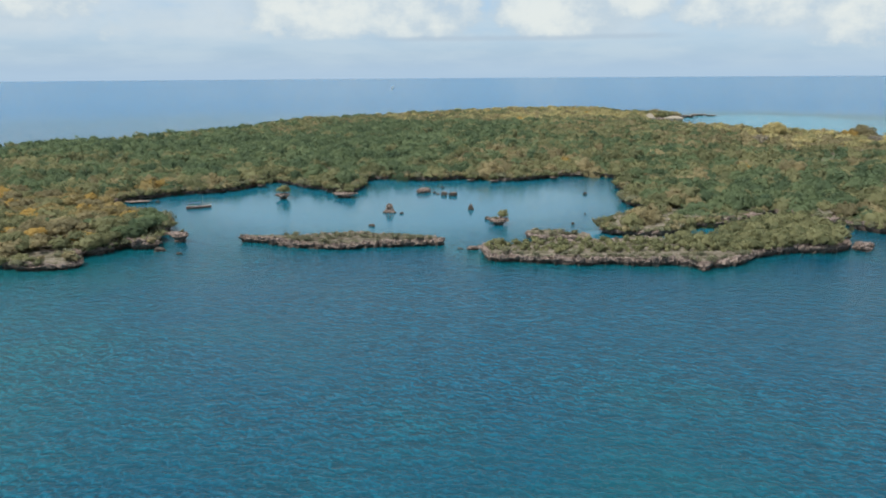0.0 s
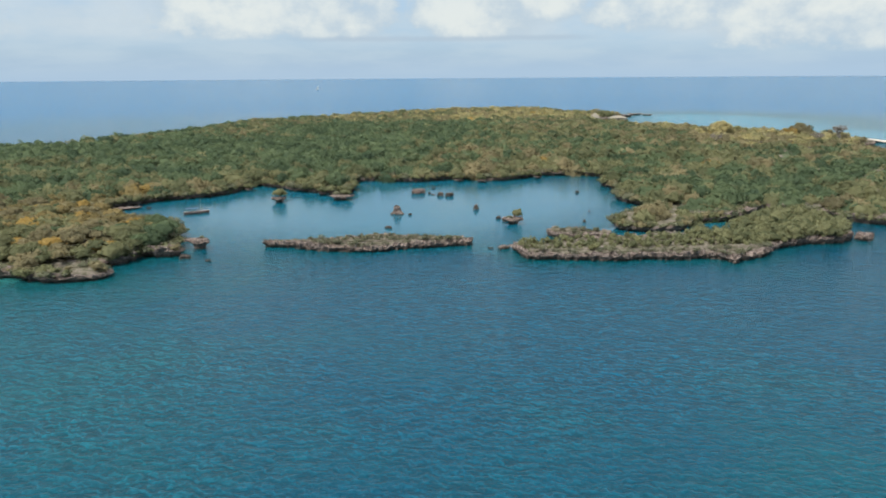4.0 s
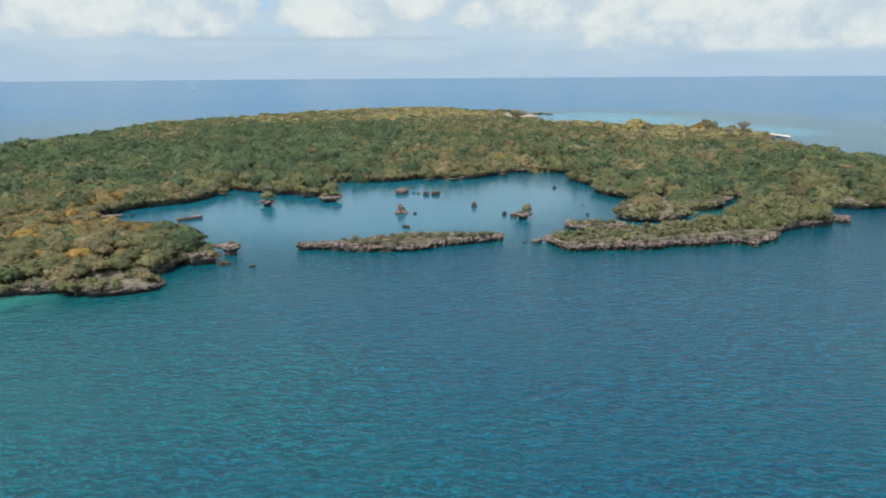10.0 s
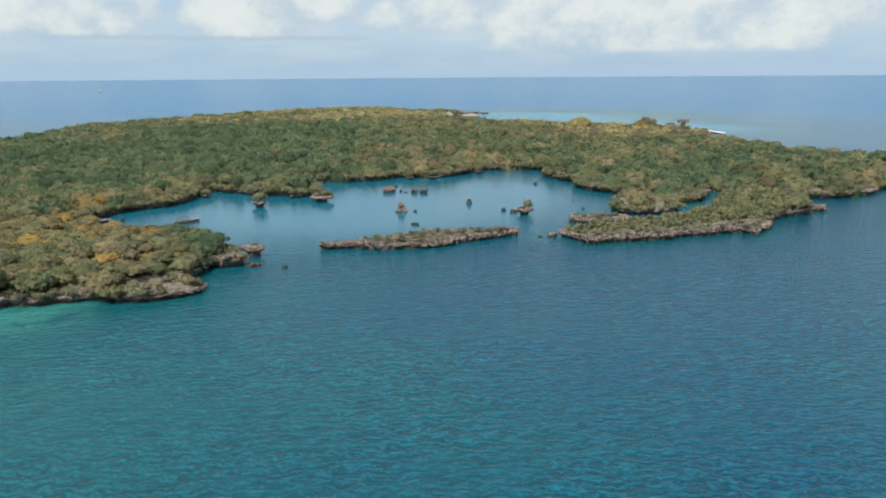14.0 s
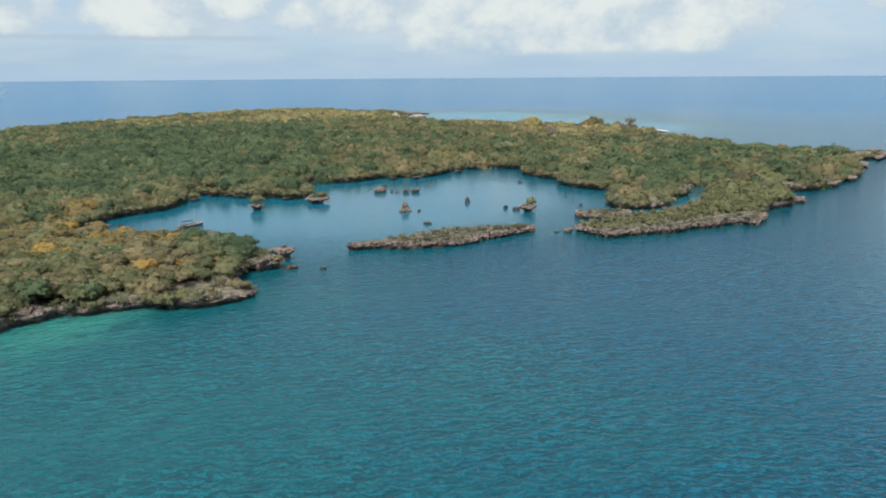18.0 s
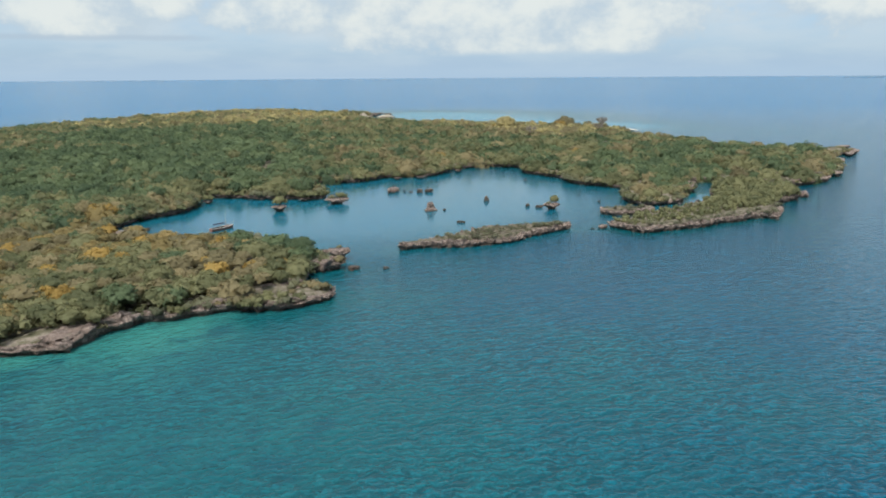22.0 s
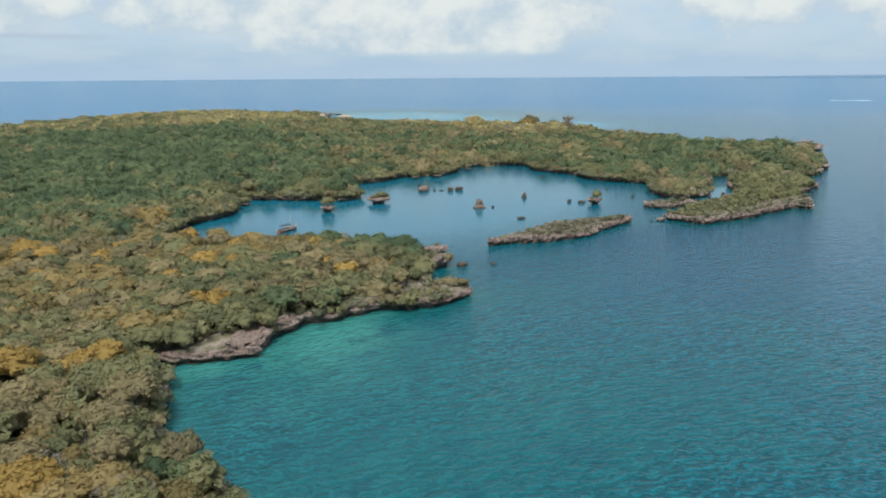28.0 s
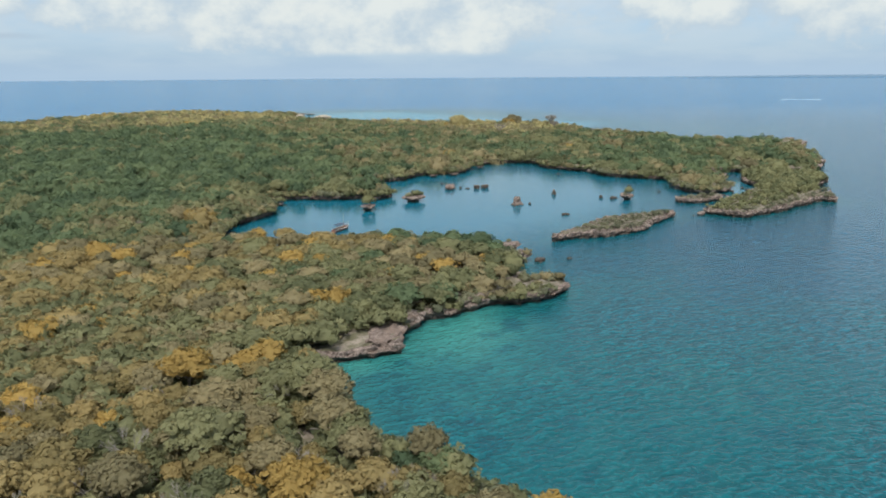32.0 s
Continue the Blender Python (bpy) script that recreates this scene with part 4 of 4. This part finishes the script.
sea_rock("rock_bridge", -73.0, 221.5, 3.6, 1.1, 2.8, -10, BRIDGE, 13.4, "thin natural bridge of coral rock joining a table rock", "rocks off the islets")
sea_rock("table_rock", -75.2, 211.5, 4.0, 2.4, 2.3, -12, TABLE, 13.9, "ragged undercut coral slab at the tip of the point", "rocks off the islets")
sea_rock("table_rock", -113, 291, 4.6, 1.7, 0.9, 15, TABLE, 14.3, "low flat ledge of coral rock at the water's edge", "rocks off the islets")
sea_rock("table_rock", -92.5, 198.5, 5.5, 1.6, 2.5, 8, TABLE, 15.3, "pale overhanging coral shelf with a dark hollow below", "rocks off the islets")
sea_rock("table_rock", -99, 257, 2.4, 1.6, 1.6, 0, TABLE, 16.3, "coral ledge jutting from the wooded shore", "rocks off the islets")
for x, y, rx, ry, h, seed, turn in ((313, 288, 9, 2.6, 2.2, 1, 20), (300, 283, 8, 2.2, 2.0, 2, 25), (262, 268, 8, 2.6, 2.0, 3, 35), (229, 249, 8, 2.4, 2.0, 4, 30), (326, 303, 7, 3.0, 3.0, 5, 10),
                                    (298, 905, 9, 3.5, 2.2, 6, 0), (310, 897, 7, 2.6, 1.5, 7, -20), (276, 872, 8, 4.0, 2.6, 8, -30)):
    sea_rock("shore_ledge", x, y, rx, ry, h, turn, TABLE, 20 + seed * 1.7, "undercut finger of coral rock jutting into the open sea", "ledges on the outer shore")
for x, y, rx, ry, seed, turn in ((141, 246, 4.6, 1.8, 1, 20), (149, 240, 5.0, 1.6, 2, -20), (158, 231, 4.2, 1.6, 3, 0), (118, 254, 4.0, 1.6, 4, 10), (182, 229, 5.0, 1.6, 5, 15), (205, 236, 5.0, 1.7, 6, 25)):
    sea_rock("table_rock", x, y, rx, ry, 2.3, turn, TABLE, 60 + seed * 1.9, "dark overhanging coral ledge below the trees", "ledges below the trees")
for x, y, s, seed in ((22, 350, 2.4, 21), (33, 347, 2.6, 22), (42, 352, 2.2, 23), (62, 357, 2.4, 24), (-40, 317, 2.4, 25), (-74, 333, 2.4, 26)):
    sea_rock("mushroom_rock", x, y, s * 0.8, s * 0.7, 1.3, 0, MUSHROOM, seed * 1.3, "small coral rock nearly hidden by its bush")
    bush_at(x, y, 0.9, s, "olive", seed, 0.9)
for x, y, rx, ry, h, seed, turn in ((-129, 192, 3.2, 1.4, 2.4, 4, 0), (-113, 191.5, 3.0, 1.2, 1.6, 6, -8)):
    sea_rock("table_rock", x, y, rx, ry, h, turn, TABLE, 40 + seed * 2.1, "layered pinkish-grey coral slab overhanging the cove", "slabs along the cove")
sea_rock("table_rock", -138.3, 188.2, 5.6, 2.8, 2.7, 28, LEDGE, 42.1, "upper tier of pinkish-grey coral rock over a dark hollow", "slabs along the cove")
for x, y, s, seed in ((-150, 191.5, 1.3, 34), (-135, 193, 1.5, 36), (-152, 193, 1.4, 37), (-145, 194, 1.7, 38), (-94, 189, 1.1, 39), (-99, 190, 1.3, 40)):
    bush_at(x, y, 2.1, s, "dry" if seed % 2 else "olive", seed, 0.85)
bush_at(-68, 221, 2.8, 0.8, "shrub", 31)
bush_at(-86.5, 188.6, 2.2, 1.5, "dry", 32, 0.8)
bush_at(53, 222, 1.7, 1.3, "shrub", 33)


# ---- landmark trees on the far shore ----
def big_tree(x, y, h, r, kind, seed, label):
    g = np.random.default_rng(seed)
    tree = tagged(new("tree"), label, "tree", group="tall trees by the beach")
    tree.matrix_basis = pose(x, y, ground_height(x, y) - 0.2)
    v, f, facing, lace = crown_template(g, 3, 900, 0.085, lobes=22)
    v = v * np.array([r, r, r * 0.85]) + np.array([0, 0, h - r * 0.76])
    me = leaf_mesh("crown", v, f, facing, lace, LEAVES[kind])
    part("crown", me, None, tree)
    bm = bmesh.new()
    limb(bm, (0, 0, -0.5), (0.2, 0, h * 0.4), 0.8, 0.5, 10)
    for k in range(6):
        a = k * 1.05
        limb(bm, (0.2, 0, h * 0.38), (r * 0.55 * math.cos(a), r * 0.55 * math.sin(a), h * 0.7), 0.35, 0.12, 6)
    part("trunk", bm, BARK, tree)


big_tree(252, 566, 11.6, 10.5, "lime", 41, "tall yellow-green domed tree above the beach forest")
big_tree(308, 552, 9.8, 12.0, "dry", 42, "grey-brown dry domed tree behind the sand beach")
big_tree(296, 545, 7.0, 8.0, "gold", 43, "golden domed tree behind the sand beach")


def branching(bm, start, way, length, radius, depth, g, spread=0.75):
    end = start + way * length
    limb(bm, start, end, radius, radius * 0.68, 6 if depth > 2 else 4)
    if depth:
        for _ in range(3 if depth > 1 else 4):
            turn = Vector((g.uniform(-1, 1), g.uniform(-1, 1), g.uniform(-0.35, 0.7))) * spread
            branching(bm, end, (way + turn).normalized(), length * g.uniform(0.55, 0.8), radius * 0.6, depth - 1, g, spread)


def bare_tree(x, y, z, h, thick, seed, label, mat, depth=3):
    g = np.random.default_rng(seed)
    tree = tagged(new("bare_tree"), label, "tree", group="leafless trees")
    tree.matrix_basis = pose(x, y, z)
    bm = bmesh.new()
    limb(bm, (0, 0, -0.6), (0, 0, h * 0.34), thick, thick * 0.7, 9)
    part("trunk", bm, mat, tree)
    bm = bmesh.new()
    for k in range(5 if depth == 3 else 9):
        a = k * (1.257 if depth == 3 else 0.698) + g.uniform(0, 0.6)
        branching(bm, Vector((0, 0, h * 0.33)), Vector((math.cos(a) * 0.8, math.sin(a) * 0.8, 0.75)).normalized(), h * (0.24 if depth == 3 else 0.23), thick * (0.42 if depth == 3 else 0.25), depth, g, 0.75 if depth == 3 else 0.95)
    part("branches", bm, mat, tree)


PALE = plain("bleached_bark", (0.21, 0.19, 0.165), 0.9)
bare_tree(313, 509, 3.0, 12.0, 1.7, 51, "leafless grey baobab with a thick trunk by the beach", BARK, 4)
bare_tree(279, 478, 3.0, 9.0, 1.0, 52, "leafless grey tree above the outer shore", BARK, 4)
bare_tree(206, 474, 3.0, 10.5, 0.7, 53, "leafless grey tree in front of a golden dome", BARK, 4)
spots = scatter(RINGS["main"], 15.0, 7.0, (-250, 118, -100, 235))
for k, (x, y) in enumerate([(-198, 166), *spots[:34]]):
    bare_tree(x, y, ground_height(x, y) - 0.2, rng.uniform(5.4, 6.8), 0.15, 60 + k, "bleached leafless tree among the canopy crowns", PALE)


# ---- beach, huts, boats, distance ----
def beach():
    line = np.array([(214, 728), (236, 690), (266, 648), (308, 602), (338, 562), (347, 540), (352, 522), (345, 508)], float)
    q = []
    for a, b in zip(line[:-1], line[1:]):
        q += [a + (b - a) * t for t in np.arange(0, 1, 0.08)]
    q = np.array(q)
    d = np.gradient(q, axis=0)
    nrm = np.stack([d[:, 1], -d[:, 0]], 1) / np.linalg.norm(d, axis=1)[:, None]
    nrm *= np.sign(nrm[:, :1] + nrm[:, 1:] + 1e-9)
    verts, faces, rows = [], [], [(-16, 2.9), (-8, 2.6), (-2, 1.8), (4, 0.7), (10, 0.15), (16, -0.5)]
    for off, z in rows:
        for k, p in enumerate(q):
            w = 2.0 * noise.noise((p[0] * 0.05, p[1] * 0.05, off))
            verts.append((*(p + nrm[k] * (off + w)), z + 0.15 * w))
    n = len(q)
    for r in range(len(rows) - 1):
        faces += [(r * n + k, r * n + k + 1, (r + 1) * n + k + 1, (r + 1) * n + k) for k in range(n - 1)]
    tagged(mesh_object("beach", verts, faces, SAND, smooth=True), "pale coral sand beach behind the forest", "beach", kind="structure")


beach()


def thatch_material():
    m, n = material("grey_palm_thatch")
    pos = n.add("ShaderNodeTexCoord").outputs["Object"]
    c = n.mix(n.noise(n.stretch(pos, (6, 6, 1)), 1.5, 5.0), (0.16, 0.135, 0.10), (0.33, 0.29, 0.23))
    finish(n, c, 0.95, n.noise(n.stretch(pos, (14, 14, 2)), 1.0, 4.0), 0.8, 0.1)
    return m


THATCH, WALL = thatch_material(), plain("coral_plaster", (0.36, 0.32, 0.27))
DOOR = plain("dark_hardwood", (0.10, 0.06, 0.035))


def box(bm, x0, y0, z0, x1, y1, z1):
    v = [bm.verts.new((x, y, z)) for z in (z0, z1) for x, y in ((x0, y0), (x1, y0), (x1, y1), (x0, y1))]
    for f in ((0, 3, 2, 1), (4, 5, 6, 7), (0, 1, 5, 4), (1, 2, 6, 5), (2, 3, 7, 6), (3, 0, 4, 7)):
        bm.faces.new([v[i] for i in f])


def hut(x, y, turn, w, d, roof_h, label="beach hut with a steep pale thatched roof among trees"):
    ob = tagged(new("beach_hut"), label, "hut", group="huts by the beach")
    ob.matrix_basis = pose(x, y, ground_height(x, y) - 0.1, 0, 0, turn)
    bm = bmesh.new()
    box(bm, -w / 2, -d / 2, -0.5, w / 2, d / 2, 2.6)
    part("wall", bm, WALL, ob)
    bm = bmesh.new()
    eave = [bm.verts.new((sx * (w / 2 + 1), sy * (d / 2 + 1), 2.3)) for sx, sy in ((-1, -1), (1, -1), (1, 1), (-1, 1))]
    low = [bm.verts.new((sx * (w / 2 + 1), sy * (d / 2 + 1), 2.05)) for sx, sy in ((-1, -1), (1, -1), (1, 1), (-1, 1))]
    ridge = [bm.verts.new((-w * 0.18, 0, 2.3 + roof_h)), bm.verts.new((w * 0.18, 0, 2.3 + roof_h))]
    for f in ((eave[0], eave[1], ridge[1], ridge[0]), (eave[2], eave[3], ridge[0], ridge[1]), (eave[1], eave[2], ridge[1]), (eave[3], eave[0], ridge[0]), tuple(low)):
        bm.faces.new(f)
    for k in range(4):
        bm.faces.new((eave[k], low[k], low[(k + 1) % 4], eave[(k + 1) % 4]))
    part("roof", bm, THATCH, ob, "pale grey palm thatch roof")
    bm = bmesh.new()
    box(bm, -0.5, -d / 2 - 0.06, -0.1, 0.5, -d / 2 + 0.02, 2.0)
    part("door", bm, DOOR, ob)


hut(203, 752, 10, 7.5, 6, 4.5)
hut(224, 741, -4, 17, 5, 2.2, "long low beach house with a pale thatched roof")


HULL = plain("red_brown_hull_paint", (0.22, 0.105, 0.080), 0.6)
TRIM = plain("pale_gunwale_paint", (0.62, 0.58, 0.52), 0.5)
DECK = plain("worn_deck_planks", (0.26, 0.17, 0.10), 0.8)
AWNING = plain("faded_navy_canvas", (0.10, 0.125, 0.17), 0.9)
SAIL = plain("white_sailcloth", (0.80, 0.79, 0.75), 0.9)
SPAR = plain("varnished_spar", (0.30, 0.20, 0.12), 0.6)


def hull_bmesh(length, beam, depth, thick=0.0, floor=0.0):
    """A wooden hull with raked stem, sheer and a transom, open at the top."""
    bm, stations, rings = bmesh.new(), 14, []
    for k in range(stations):
        t = k / (stations - 1)
        half = beam / 2 * (0.62 + 0.38 * math.sin(min(1, t * 1.9) * math.pi / 2)) * (1 - max(0, (t - 0.55) / 0.45) ** 2.2) + 0.02
        sheer = depth * (1 + 0.55 * max(0, t - 0.4) ** 1.6 + 0.12 * (1 - t) ** 2)
        keel = -0.35 + 0.55 * max(0, t - 0.82) * 4 * (depth * 0.3)
        x = (t - 0.5) * length
        ring = []
        for s in np.linspace(-1, 1, 11):
            u = abs(s)
            rake = 0.12 * length * max(0, t - 0.75) * (1 - 2 * (1 - u))
            ring.append(bm.verts.new((x + rake, math.copysign(half * min(1, u**0.55) * 1.0, s) if u > 0 else 0, keel + (sheer - keel) * u**2.2)))
        rings.append(ring)
    for a, b in zip(rings[:-1], rings[1:]):
        for j in range(10):
            bm.faces.new((a[j], b[j], b[j + 1], a[j + 1]))
    bm.faces.new(rings[0])
    return bm, rings


def dhow(x, y, heading):
    boat = tagged(new("wooden_boat"), "moored red-brown wooden dhow with a dark awning and bare mast", "boat")
    boat.matrix_basis = pose(x, y, 0.0, 0, 0, heading)
    bm, rings = hull_bmesh(9.2, 2.4, 0.85)
    rails = [[r[j].co.copy() for r in rings] for j in (0, 10)]
    part("hull", bm, HULL, boat)
    for line in rails:
        bm = bmesh.new()
        for a, b in zip(line[:-1], line[1:]):
            limb(bm, a, b, 0.07, 0.07, 6)
        part("gunwale", bm, TRIM, boat, "pale painted rail")
    bm = bmesh.new()
    box(bm, -4.1, -0.85, 0.30, 3.0, 0.85, 0.36)
    part("deck", bm, DECK, boat)
    for px in (-2.6, -1.0, 0.9, 2.3):
        bm = bmesh.new()
        box(bm, px - 0.16, -0.98, 0.62, px + 0.16, 0.98, 0.68)
        part("bench", bm, DECK, boat)
    for px in (-3.6, -1.6, 0.5):
        for py in (-0.9, 0.9):
            bm = bmesh.new()
            limb(bm, (px, py, 0.5), (px, py, 2.15), 0.04, 0.04, 6)
            part("awning_post", bm, SPAR, boat)
    bm = bmesh.new()
    n = 8
    rows = [[bm.verts.new((-3.9 + 4.7 * i / n, -1.15 + 2.3 * j / 4, 2.15 + 0.16 * (1 - ((j - 2) / 2) ** 2) - 0.06 * math.sin(i * 1.57))) for j in range(5)] for i in range(n + 1)]
    for i in range(n):
        for j in range(4):
            bm.faces.new((rows[i][j], rows[i + 1][j], rows[i + 1][j + 1], rows[i][j + 1]))
    bmesh.ops.solidify(bm, geom=bm.faces[:], thickness=0.05)
    part("awning", bm, AWNING, boat, "faded navy canvas awning on posts")
    bm = bmesh.new()
    limb(bm, (1.5, 0, 0.2), (1.75, 0, 5.4), 0.06, 0.04, 8)
    part("mast", bm, SPAR, boat)
    bm = bmesh.new()
    limb(bm, (1.6, 0, 1.7), (5.6, 0.2, 1.9), 0.05, 0.035, 6)
    part("boom", bm, SPAR, boat)
    bm = bmesh.new()
    limb(bm, (-4.5, 0, 0.75), (-4.75, 0, -0.3), 0.09, 0.05, 6)
    part("rudder", bm, DECK, boat)


dhow(-84, 279, 24)


def sailing_boat(x, y, heading):
    boat = tagged(new("sailing_boat"), "distant dhow under a white lateen sail at sea", "boat")
    boat.matrix_basis = pose(x, y, 0.3, 0, 0, heading)
    bm, _ = hull_bmesh(13, 3.2, 1.5)
    part("hull", bm, TRIM, boat)
    bm = bmesh.new()
    limb(bm, (0.5, 0, 0.2), (1.2, 0, 11.0), 0.14, 0.08, 8)
    part("mast", bm, SPAR, boat)
    bm = bmesh.new()
    a, b, c = Vector((5.5, 0, 2.0)), Vector((-3.2, 0, 16.0)), Vector((-5.0, 0.4, 2.6))
    n, grid = 8, {}
    for i in range(n + 1):
        for j in range(n + 1 - i):
            u, w = i / n, j / n
            p = a + (b - a) * u + (c - a) * w
            p.y += 1.4 * (1 - u - w) * (u + w) + 1.0 * u * w
            grid[i, j] = bm.verts.new(p)
    for i in range(n):
        for j in range(n - i):
            bm.faces.new((grid[i, j], grid[i + 1, j], grid[i, j + 1]))
            if j < n - i - 1:
                bm.faces.new((grid[i + 1, j], grid[i + 1, j + 1], grid[i, j + 1]))
    bmesh.ops.solidify(bm, geom=bm.faces[:], thickness=0.04)
    part("sail", bm, SAIL, boat, "white triangular sail")


sailing_boat(-255, 2740, 200)


def far_coast():
    """A long low wooded coast on the horizon, its haze painted into the colour."""
    m, n = material("haze_painted_coast")
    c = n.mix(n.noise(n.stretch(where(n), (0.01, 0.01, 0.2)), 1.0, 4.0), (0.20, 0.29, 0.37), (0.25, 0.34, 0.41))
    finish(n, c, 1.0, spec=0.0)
    verts, faces, n_ = [], [], 120
    for k in range(n_ + 1):
        a = radians(60.5 + 32.0 * k / n_)
        h = 31.0 + (1.5 + 6.0 * min(1, k / 30)) * (0.75 + 0.35 * noise.noise((k * 0.2, 0, 0)) + 0.2 * noise.noise((k * 0.9, 5, 0))) * min(1, k / 4)
        for r, z in ((4560, 18.0), (4560, h), (4640, h - 2), (4640, 18.0)):
            verts.append((r * math.sin(a) - 100, 60 + r * math.cos(a), z))
    for k in range(n_):
        for j in range(3):
            a = 4 * k + j
            faces.append((a, a + 4, a + 5, a + 1))
    tagged(mesh_object("backdrop", verts, faces, m), "low wooded coast on the horizon, haze painted into its blue-grey", "coast", kind="structure")


far_coast()


def breakers():
    """White water on a far reef."""
    m, n = material("sea_foam")
    finish(n, n.mix(n.noise(where(n), 0.2, 4.0), (0.22, 0.34, 0.40), (0.50, 0.58, 0.62)), 0.9)
    bm = bmesh.new()
    g = np.random.default_rng(5)
    for k in range(30):
        x, y = 1200 + k * 1.2 + g.uniform(-9, 9), 668 - k * 1.9 + g.uniform(-4, 4)
        w, d = g.uniform(1.5, 6), g.uniform(0.8, 2.0)
        ring = [bm.verts.new((x + w * math.cos(t) * g.uniform(0.7, 1.2), y + d * math.sin(t) * 4 * g.uniform(0.6, 1.2), 0.08 + 0.004 * k)) for t in np.linspace(0, 5.6, 9)]
        bm.faces.new(ring)
    ob = new("foam", bm_mesh("foam", bm, m))
    tagged(ob, "white breakers on a distant reef", "foam", kind="stuff")


breakers()
